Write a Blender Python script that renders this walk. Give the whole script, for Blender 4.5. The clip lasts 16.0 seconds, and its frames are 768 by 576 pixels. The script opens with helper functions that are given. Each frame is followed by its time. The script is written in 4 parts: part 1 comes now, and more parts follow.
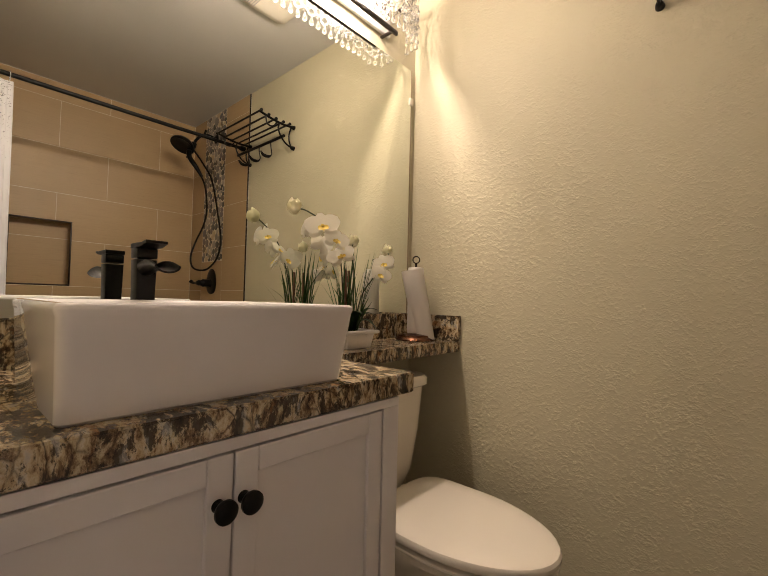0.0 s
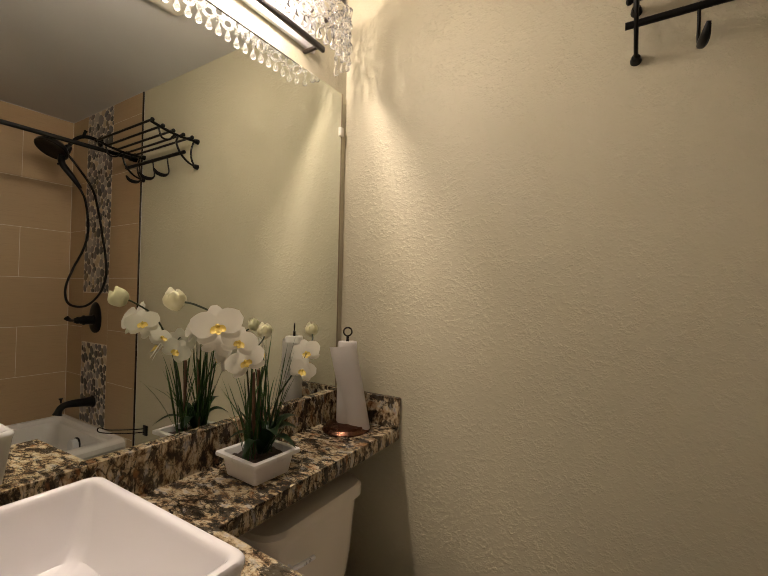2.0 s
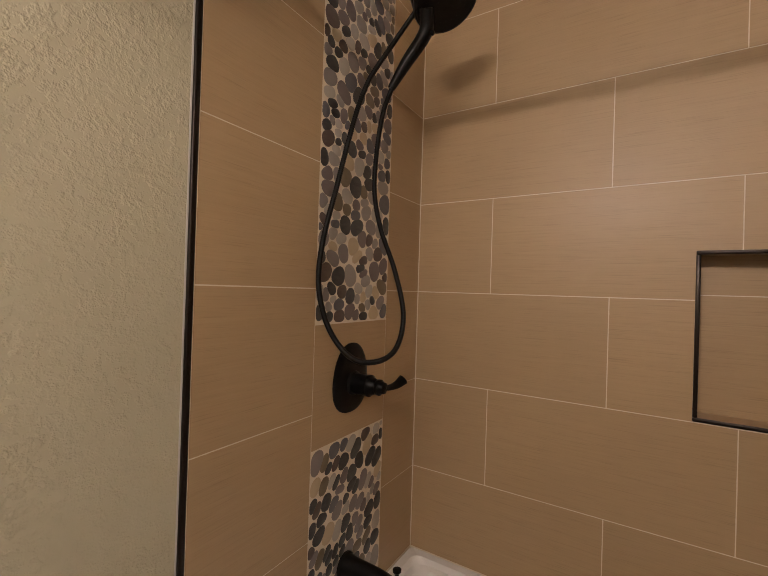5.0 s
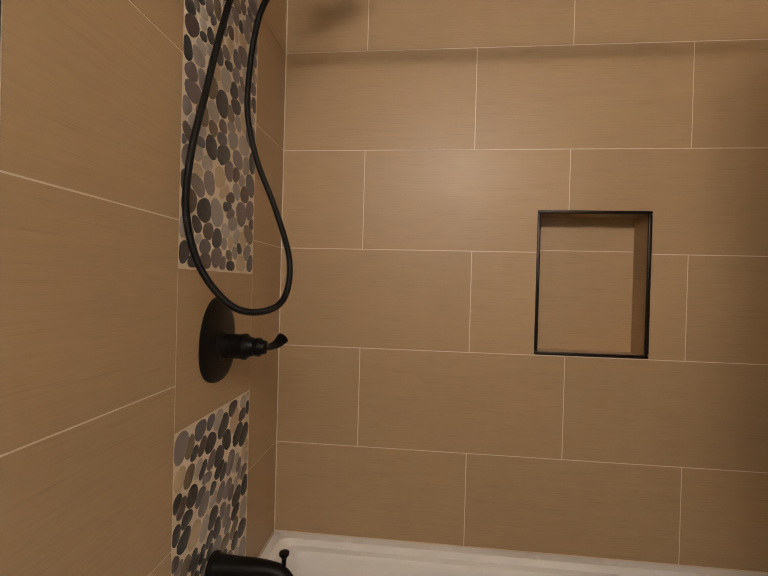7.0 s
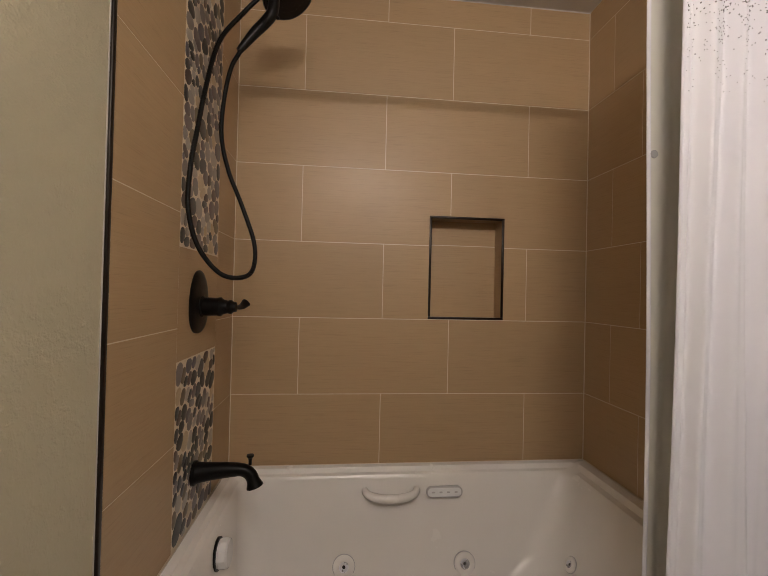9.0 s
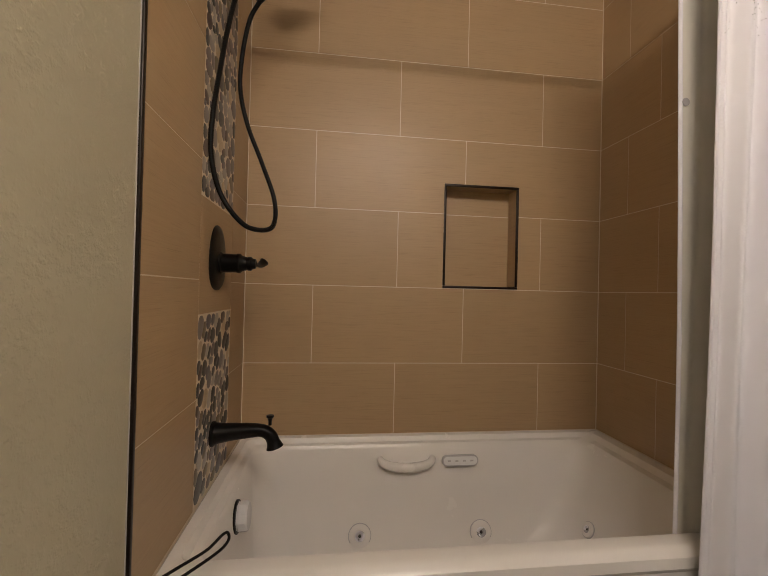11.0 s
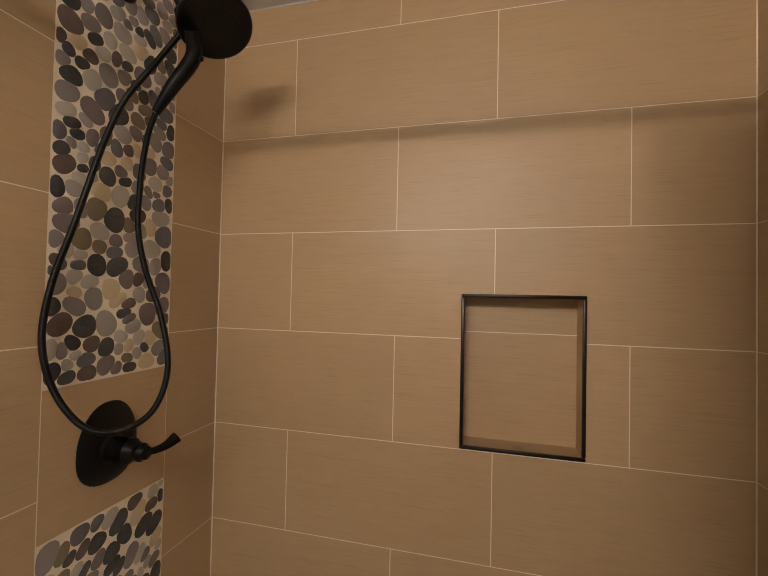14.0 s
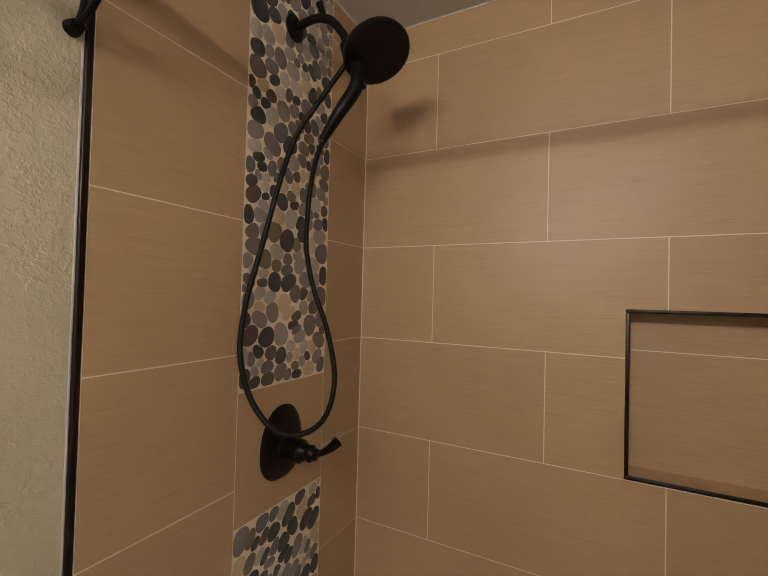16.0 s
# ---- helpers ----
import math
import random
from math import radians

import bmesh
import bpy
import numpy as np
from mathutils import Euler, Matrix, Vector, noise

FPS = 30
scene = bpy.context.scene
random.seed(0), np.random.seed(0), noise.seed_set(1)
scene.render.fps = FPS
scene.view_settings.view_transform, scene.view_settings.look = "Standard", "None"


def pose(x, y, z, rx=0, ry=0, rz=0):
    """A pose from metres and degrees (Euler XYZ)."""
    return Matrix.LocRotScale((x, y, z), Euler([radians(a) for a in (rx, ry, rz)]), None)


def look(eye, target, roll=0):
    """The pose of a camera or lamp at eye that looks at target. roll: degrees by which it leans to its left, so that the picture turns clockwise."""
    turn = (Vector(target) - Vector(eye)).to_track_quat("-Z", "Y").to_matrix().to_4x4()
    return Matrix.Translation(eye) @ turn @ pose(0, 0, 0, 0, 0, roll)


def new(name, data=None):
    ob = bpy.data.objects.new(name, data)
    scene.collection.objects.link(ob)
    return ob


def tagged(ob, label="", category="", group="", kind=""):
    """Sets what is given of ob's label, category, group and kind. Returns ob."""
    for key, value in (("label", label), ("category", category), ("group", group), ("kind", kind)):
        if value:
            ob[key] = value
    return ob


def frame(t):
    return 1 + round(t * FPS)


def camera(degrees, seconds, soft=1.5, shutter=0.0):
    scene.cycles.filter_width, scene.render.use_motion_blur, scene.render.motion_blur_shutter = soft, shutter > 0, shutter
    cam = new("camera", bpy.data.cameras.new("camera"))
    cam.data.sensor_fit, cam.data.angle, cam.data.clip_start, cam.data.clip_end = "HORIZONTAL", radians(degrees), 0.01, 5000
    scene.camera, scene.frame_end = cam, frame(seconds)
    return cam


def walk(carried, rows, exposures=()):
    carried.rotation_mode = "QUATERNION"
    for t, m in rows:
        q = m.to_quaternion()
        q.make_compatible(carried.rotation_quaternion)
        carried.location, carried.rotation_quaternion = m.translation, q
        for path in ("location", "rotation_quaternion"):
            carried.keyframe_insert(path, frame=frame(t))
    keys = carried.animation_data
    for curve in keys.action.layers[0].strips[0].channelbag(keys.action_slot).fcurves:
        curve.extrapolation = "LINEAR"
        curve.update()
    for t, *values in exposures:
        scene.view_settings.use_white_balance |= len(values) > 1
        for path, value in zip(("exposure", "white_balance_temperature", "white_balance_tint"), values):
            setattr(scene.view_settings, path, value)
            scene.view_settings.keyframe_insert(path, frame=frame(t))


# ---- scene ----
cam = camera(87.0, 16.0, 0.7)
PATH = [
    (0, (0.01, 0.053, 1.061), (-1.321, 1.544, 1.121), 1.4),
    (0.5, (-0.019, 0.062, 1.178), (-1.351, 1.553, 1.237), 1.6),
    (1, (-0.075, 0.06, 1.262), (-1.407, 1.551, 1.306), 1.5),
    (1.5, (-0.156, 0.125, 1.311), (-1.444, 1.655, 1.345), 1.4),
    (2, (-0.172, 0.272, 1.348), (-1.225, 1.972, 1.378), 1.2),
    (2.5, (-0.158, 0.500, 1.362), (-0.766, 2.405, 1.386), 1.0),
    (2.8, (-0.120, 0.616, 1.39), (-0.417, 2.593, 1.384), 0.9),
    (3, (-0.091, 0.692, 1.392), (-0.145, 2.691, 1.388), 1.1),
    (3.5, (-0.03, 0.838, 1.42), (0.601, 2.736, 1.405), 1.6),
    (4, (-0.024, 0.849, 1.431), (1.152, 2.467, 1.41), 2.0),
    (4.5, (-0.114, 0.753, 1.404), (1.327, 2.14, 1.414), 1.9),
    (5, (-0.085, 0.795, 1.408), (1.612, 1.853, 1.419), 1.8),
    (5.2, (-0.048, 0.814, 1.425), (1.713, 1.763, 1.408), 1.6),
    (7.3, (-0.047, 1.018, 1.271), (1.948, 1.153, 1.265), 1.5),
    (7.5, (-0.092, 1.024, 1.258), (1.905, 1.136, 1.251), 1.5),
    (8, (-0.253, 1.027, 1.25), (1.746, 1.079, 1.258), 1.3),
    (8.5, (-0.384, 1.01, 1.244), (1.615, 0.943, 1.263), 1.1),
    (9, (-0.453, 1.023, 1.208), (1.536, 0.817, 1.232), 1.3),
    (9.2, (-0.457, 1.071, 1.197), (1.522, 0.782, 1.209), 1.3),
    (11.3, (-0.398, 1.113, 1.077), (1.588, 0.884, 1.101), 1.4),
    (11.5, (-0.367, 1.098, 1.092), (1.626, 0.927, 1.117), 1.4),
    (12, (-0.191, 1.029, 1.124), (1.809, 1.035, 1.16), 1.3),
    (12.5, (-0.063, 0.926, 1.288), (1.93, 1.09, 1.32), 1.2),
    (13, (0.04, 0.833, 1.437), (2.02, 1.117, 1.476), 1.2),
    (13.5, (0.12, 0.739, 1.5), (2.08, 1.138, 1.543), 1.2),
    (14, (0.043, 0.6, 1.519), (1.981, 1.094, 1.562), 1.2),
    (14.5, (-0.061, 0.54, 1.547), (1.847, 1.138, 1.596), 1.4),
    (15, (-0.117, 0.494, 1.549), (1.736, 1.244, 1.6), 1.5),
    (15.5, (-0.111, 0.561, 1.543), (1.684, 1.442, 1.597), 1.6),
    (16, (-0.007, 0.737, 1.548), (1.764, 1.665, 1.589), 1.5),
]
EXPOSURES = [(0.0, 0.1, 7000, 12), (0.5, -0.04, 6950, 12), (1.0, -0.12, 6850, 12), (2.0, -0.34, 6550, 10), (2.5, -0.46, 6400, 10), (3.0, -0.34, 6250, 10), (3.5, -0.17, 5850, 16), (4.2, 0.06, 5950, 18), (5.0, 0.24, 6350, 14), (8.0, 0.46, 6350, 10), (9.2, 0.12, 6050, 10), (11.5, 0.18, 6450, 10), (12.5, 0.38, 6400, 10), (13.2, 0.42, 6300, 10), (14.5, 0.46, 6250, 10), (16.0, 0.3, 6150, 10)]
walk(cam, [(t, look(eye, target, roll)) for t, eye, target, roll in PATH], EXPOSURES)

# ---- world and lamps ----
world = bpy.data.worlds.new("world")
scene.world = world
world.use_nodes = True
world.node_tree.nodes["Background"].inputs[0].default_value = (0.9, 0.8, 0.65, 1)
world.node_tree.nodes["Background"].inputs[1].default_value = 0.003

BULB_Y = (0.46, 0.66, 0.86, 1.06)
BULB_X, BULB_Z = -1.02, 2.205
for by in BULB_Y:
    lamp = bpy.data.lights.new("bulb_light", "POINT")
    lamp.energy = 6.6
    lamp.color = (1.0, 0.84, 0.73)
    lamp.shadow_soft_size = 0.036
    new("bulb_light", lamp).location = (BULB_X, by, BULB_Z)
    # Added disk lamp at each bulb, a fill that throws extra light into the room.
    beam = bpy.data.lights.new("bulb_fill", "AREA")
    beam.shape, beam.size = "DISK", 0.10
    beam.energy = 5.3
    beam.color = lamp.color
    new("bulb_fill", beam).matrix_world = look((BULB_X + 0.004, by, BULB_Z), (BULB_X + 1.0, by - 0.22, BULB_Z - 0.18))


# ---- materials ----
class Nodes:
    """Small wrapper to write node trees briefly."""

    def __init__(self, name):
        self.m = bpy.data.materials.new(name)
        self.m.use_nodes = True
        self.t = self.m.node_tree
        self.p = self.t.nodes["Principled BSDF"]

    def n(self, kind, **kw):
        node = self.t.nodes.new(kind)
        for k, v in kw.items():
            node.inputs[k.replace("_", " ")].default_value = v
        return node

    def link(self, a, b):
        self.t.links.new(a, b)

    def place(self, scale):
        geo = self.n("ShaderNodeNewGeometry")
        mp = self.n("ShaderNodeMapping")
        mp.inputs["Scale"].default_value = scale
        self.link(geo.outputs["Position"], mp.inputs["Vector"])
        return mp.outputs["Vector"]

    def noise(self, scale, vec=None, detail=4, rough=0.55, stretch=(1, 1, 1)):
        node = self.n("ShaderNodeTexNoise", Scale=scale, Detail=detail, Roughness=rough)
        self.link(vec if vec is not None else self.place(stretch), node.inputs["Vector"])
        return node.outputs["Fac"]

    def ramp(self, fac, stops, constant=False):
        r = self.n("ShaderNodeValToRGB")
        e = r.color_ramp.elements
        while len(e) < len(stops):
            e.new(0.5)
        for el, (pos, col) in zip(e, stops):
            el.position = pos
            el.color = (*col, 1)
        if constant:
            r.color_ramp.interpolation = "CONSTANT"
        self.link(fac, r.inputs["Fac"])
        return r.outputs["Color"]

    def mix(self, fac, a, b, blend="MIX"):
        mx = self.t.nodes.new("ShaderNodeMix")
        mx.data_type = "RGBA"
        mx.blend_type = blend
        for sock, v in ((mx.inputs[0], fac), (mx.inputs[6], a), (mx.inputs[7], b)):
            if isinstance(v, (int, float)):
                sock.default_value = v
            elif isinstance(v, tuple):
                sock.default_value = (*v, 1)
            else:
                self.link(v, sock)
        return mx.outputs[2]

    def math(self, op, a, b=0.0):
        mt = self.t.nodes.new("ShaderNodeMath")
        mt.operation = op
        for sock, v in ((mt.inputs[0], a), (mt.inputs[1], b)):
            if isinstance(v, (int, float)):
                sock.default_value = v
            else:
                self.link(v, sock)
        return mt.outputs[0]

    def bump(self, height, strength, distance, before=None):
        b = self.n("ShaderNodeBump", Strength=strength, Distance=distance)
        self.link(height, b.inputs["Height"])
        if before is not None:
            self.link(before, b.inputs["Normal"])
        return b.outputs["Normal"]

    def done(self, color=None, rough=None, normal=None, **kw):
        for key, v in (("Base Color", color), ("Roughness", rough), ("Normal", normal)):
            if v is None:
                continue
            if isinstance(v, tuple):
                self.p.inputs[key].default_value = (*v, 1)
            elif isinstance(v, (int, float)):
                self.p.inputs[key].default_value = v
            else:
                self.link(v, self.p.inputs[key])
        for k, v in kw.items():
            self.p.inputs[k.replace("_", " ")].default_value = v
        return self.m


def make_plaster():
    k = Nodes("plaster_paint")
    lumps = k.noise(98, detail=2.6, rough=0.62)
    patchy = k.math("MULTIPLY", k.ramp(k.noise(11, detail=3), [(0.36, (0.36, 0.36, 0.36)), (0.56, (1, 1, 1))]), 1.0)
    flat = k.math("MULTIPLY", k.ramp(lumps, [(0.45, (0, 0, 0)), (0.66, (1, 1, 1))]), patchy)
    fine = k.noise(260, detail=2)
    wide = k.noise(3, detail=3)
    col = k.mix(wide, (0.497, 0.457, 0.330), (0.547, 0.504, 0.367))
    n1 = k.bump(flat, 0.48, 0.0022)
    n2 = k.bump(fine, 0.18, 0.0006, n1)
    return k.done(col, 0.55, n2)


def make_tile():
    k = Nodes("tan_wall_tile")
    info = k.n("ShaderNodeObjectInfo")
    shift = k.math("MULTIPLY", info.outputs["Random"], 37.0)
    geo = k.n("ShaderNodeNewGeometry")
    add = k.t.nodes.new("ShaderNodeVectorMath")
    add.operation = "ADD"
    k.link(geo.outputs["Position"], add.inputs[0])
    comb = k.n("ShaderNodeCombineXYZ")
    k.link(shift, comb.inputs["Z"])
    k.link(shift, comb.inputs["X"])
    k.link(comb.outputs[0], add.inputs[1])

    def streak(sc):
        mp = k.n("ShaderNodeMapping")
        mp.inputs["Scale"].default_value = sc
        k.link(add.outputs[0], mp.inputs["Vector"])
        return mp.outputs["Vector"]

    s1 = k.noise(1.0, streak((5, 5, 260)), 3)
    s2 = k.noise(1.0, streak((9, 9, 620)), 2)
    cloud = k.noise(5.0, add.outputs[0], 3)
    c = k.mix(s1, (0.380, 0.263, 0.145), (0.464, 0.327, 0.189))
    c = k.mix(k.ramp(s2, [(0.57, (0, 0, 0)), (0.76, (0.8, 0.8, 0.8))]), c, (0.27, 0.182, 0.098))
    c = k.mix(k.math("MULTIPLY", cloud, 0.35), c, (0.440, 0.305, 0.171))
    tone = k.n("ShaderNodeHueSaturation")
    k.link(c, tone.inputs["Color"])
    k.link(k.math("MULTIPLY_ADD", info.outputs["Random"], 0.08), tone.inputs["Value"])
    tone.inputs["Value"].default_value = 1.0
    mt = [n for n in k.t.nodes if n.type == "MATH" and n.operation == "MULTIPLY_ADD"][-1]
    mt.inputs[1].default_value, mt.inputs[2].default_value = 0.09, 0.955
    nrm = k.bump(s1, 0.14, 0.0006)
    nrm = k.bump(s2, 0.22, 0.0004, nrm)
    rough = k.ramp(cloud, [(0.3, (0.39, 0.39, 0.39)), (0.7, (0.47, 0.47, 0.47))])
    return k.done(tone.outputs["Color"], rough, nrm)


def make_grout():
    k = Nodes("pale_grout")
    return k.done(k.mix(k.noise(60), (0.66, 0.58, 0.46), (0.80, 0.72, 0.60)), 0.85, k.bump(k.noise(400), 0.4, 0.0006))


def make_pebble_grout():
    k = Nodes("grey_grout")
    return k.done(k.mix(k.noise(40), (0.49, 0.48, 0.47), (0.60, 0.59, 0.58)), 0.8, k.bump(k.noise(300), 0.5, 0.0008))


def make_pebble():
    k = Nodes("river_pebble")
    info = k.n("ShaderNodeObjectInfo")
    tones = [(0.00, (0.012, 0.016, 0.022)), (0.16, (0.030, 0.036, 0.044)), (0.24, (0.085, 0.052, 0.046)), (0.31, (0.150, 0.118, 0.120)),
             (0.42, (0.220, 0.195, 0.190)), (0.55, (0.32, 0.290, 0.265)), (0.67, (0.44, 0.405, 0.355)), (0.78, (0.165, 0.125, 0.070)),
             (0.86, (0.100, 0.098, 0.122)), (0.94, (0.56, 0.44, 0.28))]
    c = k.ramp(info.outputs["Random"], tones, True)
    veins = k.noise(55, detail=5, stretch=(1, 1, 2.2))
    c = k.mix(k.math("MULTIPLY", veins, 0.5), c, k.mix(0.5, c, (0.30, 0.275, 0.24)))
    return k.done(c, 0.34, k.bump(k.noise(120), 0.10, 0.0008))


def make_granite():
    k = Nodes("brown_granite")
    pos = k.place((1.3, 2.1, 1.1))
    vm = k.t.nodes.new("ShaderNodeVectorMath")
    vm.operation = "MULTIPLY_ADD"
    nz = k.n("ShaderNodeTexNoise", Scale=9.0, Detail=4.0)
    k.link(pos, nz.inputs["Vector"])
    k.link(nz.outputs["Color"], vm.inputs[0])
    vm.inputs[1].default_value = (0.06, 0.06, 0.06)
    k.link(pos, vm.inputs[2])
    w = vm.outputs[0]
    base = k.ramp(k.noise(24, w, 8, 0.72), [(0.36, (0.035, 0.022, 0.014)), (0.44, (0.20, 0.13, 0.07)), (0.50, (0.46, 0.36, 0.22)), (0.62, (0.66, 0.58, 0.43))])
    vo = k.n("ShaderNodeTexVoronoi", Scale=26.0)
    vo.feature = "DISTANCE_TO_EDGE"
    k.link(w, vo.inputs["Vector"])
    crack = k.ramp(vo.outputs["Distance"], [(0.0, (1, 1, 1)), (0.085, (0, 0, 0))])
    c = k.mix(k.math("MULTIPLY", crack, k.ramp(k.noise(10), [(0.38, (0.1, 0.1, 0.1)), (0.6, (1, 1, 1))])), base, (0.024, 0.016, 0.012))
    dark = k.ramp(k.noise(19, w, 8, 0.76), [(0.490, (0, 0, 0)), (0.535, (1, 1, 1))])
    c = k.mix(k.math("MULTIPLY", dark, 0.9), c, (0.020, 0.016, 0.013))
    grey = k.ramp(k.noise(24, w, 5), [(0.60, (0, 0, 0)), (0.68, (1, 1, 1))])
    c = k.mix(k.math("MULTIPLY", grey, 0.7), c, (0.34, 0.33, 0.32))
    rust = k.ramp(k.noise(16, w, 4), [(0.62, (0, 0, 0)), (0.70, (1, 1, 1))])
    c = k.mix(k.math("MULTIPLY", rust, 0.6), c, (0.33, 0.15, 0.06))
    return k.done(c, 0.16, k.bump(k.noise(180), 0.04, 0.0005))


def make_plain(name, a, b, rough, scale=6.0, grain=200, bump=0.05, depth=0.0004, metal=0.0, coat=0.0):
    k = Nodes(name)
    g = k.noise(grain, detail=2)
    r = k.ramp(k.noise(scale * 3), [(0.3, (rough * 0.85,) * 3), (0.7, (min(1, rough * 1.15),) * 3)])
    return k.done(k.mix(k.noise(scale), a, b), r, k.bump(g, bump, depth), Metallic=metal, Coat_Weight=coat)


PLASTER = make_plaster()
TILE = make_tile()
GROUT = make_grout()
PEBBLE_GROUT = make_pebble_grout()
PEBBLE = make_pebble()
GRANITE = make_granite()
CEILING = make_plain("ceiling_paint", (0.56, 0.55, 0.54), (0.61, 0.60, 0.59), 0.6, 2, 150, 0.35, 0.0012)
FLOOR = make_plain("floor_tile", (0.10, 0.075, 0.052), (0.14, 0.108, 0.076), 0.4, 5)
PORCELAIN = make_plain("white_porcelain", (0.78, 0.76, 0.77), (0.80, 0.78, 0.79), 0.03, 3, 30, 0.01, 0.0003, 0, 0.3)
TUB_WHITE = make_plain("tub_acrylic", (0.76, 0.74, 0.72), (0.79, 0.77, 0.75), 0.24, 3, 40, 0.015)
TOILET_WHITE = make_plain("bone_porcelain", (0.74, 0.69, 0.60), (0.77, 0.72, 0.63), 0.10, 3, 30, 0.01)
CABINET = make_plain("white_cabinet_paint", (0.74, 0.72, 0.74), (0.78, 0.76, 0.77), 0.38, 4, 220, 0.06)
DOOR_WHITE = make_plain("white_door_paint", (0.76, 0.76, 0.77), (0.80, 0.80, 0.80), 0.35, 4, 180, 0.08)
BLACK = make_plain("matte_black_metal", (0.004, 0.0038, 0.0036), (0.007, 0.0066, 0.0062), 0.36, 12, 400, 0.05, 0.0003, 0.0)
BLACK.node_tree.nodes["Principled BSDF"].inputs["Specular IOR Level"].default_value = 0.20
BRONZE = make_plain("dark_bronze", (0.016, 0.011, 0.009), (0.03, 0.021, 0.016), 0.32, 14, 400, 0.05, 0.0003, 0.6)
COPPER = make_plain("aged_copper", (0.10, 0.042, 0.024), (0.17, 0.075, 0.042), 0.25, 18, 300, 0.05, 0.0003, 0.9)
CHROME = make_plain("chrome", (0.80, 0.81, 0.86), (0.84, 0.85, 0.90), 0.28, 8, 80, 0.01, 0.0002, 0.6)
KNOB = make_plain("bright_chrome_plastic", (0.82, 0.83, 0.86), (0.86, 0.87, 0.90), 0.22, 8, 80, 0.01, 0.0002, 0.15)
PAPER = make_plain("paper_towel", (0.86, 0.82, 0.78), (0.89, 0.85, 0.81), 0.9, 20, 330, 0.5, 0.0008)
FABRIC = make_plain("white_curtain_fabric", (0.84, 0.84, 0.91), (0.87, 0.87, 0.94), 0.75, 8, 500, 0.2, 0.0003)
LINER = make_plain("milky_liner_plastic", (0.80, 0.79, 0.74), (0.84, 0.83, 0.78), 0.45, 6, 200, 0.08)
DOT = make_plain("grey_print", (0.10, 0.10, 0.12), (0.16, 0.16, 0.18), 0.7, 30)
PLASTIC = make_plain("white_plastic", (0.74, 0.70, 0.62), (0.78, 0.74, 0.66), 0.42, 5)
PETAL = make_plain("orchid_petal", (0.94, 0.91, 0.78), (0.96, 0.94, 0.84), 0.55, 60, 180, 0.25, 0.0006)
PETAL.node_tree.nodes["Principled BSDF"].inputs["Subsurface Weight"].default_value = 0.0
LIP = make_plain("orchid_lip", (0.72, 0.50, 0.06), (0.80, 0.66, 0.22), 0.5, 90)
BUD = make_plain("orchid_bud", (0.70, 0.70, 0.36), (0.88, 0.86, 0.70), 0.5, 70)
BUD_PETAL = make_plain("orchid_bud_petal", (0.90, 0.86, 0.52), (0.95, 0.92, 0.70), 0.55, 60, 180, 0.25, 0.0006)
LEAF = make_plain("dark_leaf", (0.012, 0.040, 0.014), (0.03, 0.075, 0.022), 0.4, 40, 250, 0.2, 0.0006)
GRASS = make_plain("grass_blade", (0.03, 0.085, 0.02), (0.07, 0.15, 0.035), 0.45, 40)
STEM = make_plain("stem_green", (0.02, 0.035, 0.012), (0.035, 0.05, 0.018), 0.5, 40)
STAKE = make_plain("brown_stake", (0.14, 0.07, 0.035), (0.20, 0.11, 0.06), 0.6, 60)
SOIL = make_plain("soil", (0.04, 0.028, 0.02), (0.11, 0.08, 0.06), 0.95, 120, 200, 0.9, 0.003)
POT = make_plain("white_ceramic_pot", (0.80, 0.78, 0.77), (0.84, 0.82, 0.81), 0.3, 6)
# Keypad grey; also coloured in for shade round the jets and in fan slots.
PLAQUE = make_plain("grey_keypad_and_shade", (0.42, 0.42, 0.44), (0.48, 0.48, 0.50), 0.35, 8)
# Near-black colour that paints the shade inside openings.
GAP_SHADE = make_plain("painted_gap_shade", (0.02, 0.02, 0.02), (0.03, 0.03, 0.03), 0.8, 8)


def make_mirror():
    k = Nodes("mirror_silver")
    return k.done((0.86, 0.89, 0.84), 0.0, None, Metallic=1.0)


def make_glass():
    k = Nodes("crystal_glass")
    return k.done((1, 1, 1), 0.03, None, Transmission_Weight=0.95, IOR=1.5)


def make_glow():
    k = Nodes("frosted_bulb")
    k.done((0.9, 0.85, 0.75), 0.4)
    k.p.inputs["Emission Color"].default_value = (1.0, 0.86, 0.70, 1)
    k.p.inputs["Emission Strength"].default_value = 30.0
    return k.m


def let_through(m, share):
    """Thin cloth or sheet: part of the light goes through."""
    t = m.node_tree
    out = [n for n in t.nodes if n.type == "OUTPUT_MATERIAL"][0]
    p = t.nodes["Principled BSDF"]
    tr = t.nodes.new("ShaderNodeBsdfTranslucent")
    tr.inputs["Color"].default_value = (0.84, 0.83, 0.81, 1)
    mx = t.nodes.new("ShaderNodeMixShader")
    mx.inputs[0].default_value = share
    t.links.new(p.outputs[0], mx.inputs[1])
    t.links.new(tr.outputs[0], mx.inputs[2])
    t.links.new(mx.outputs[0], out.inputs["Surface"])


let_through(FABRIC, 0.16)
let_through(LINER, 0.32)
let_through(PETAL, 0.48)
let_through(BUD_PETAL, 0.4)
let_through(PAPER, 0.4)
MIRROR, GLASS, GLOW = make_mirror(), make_glass(), make_glow()


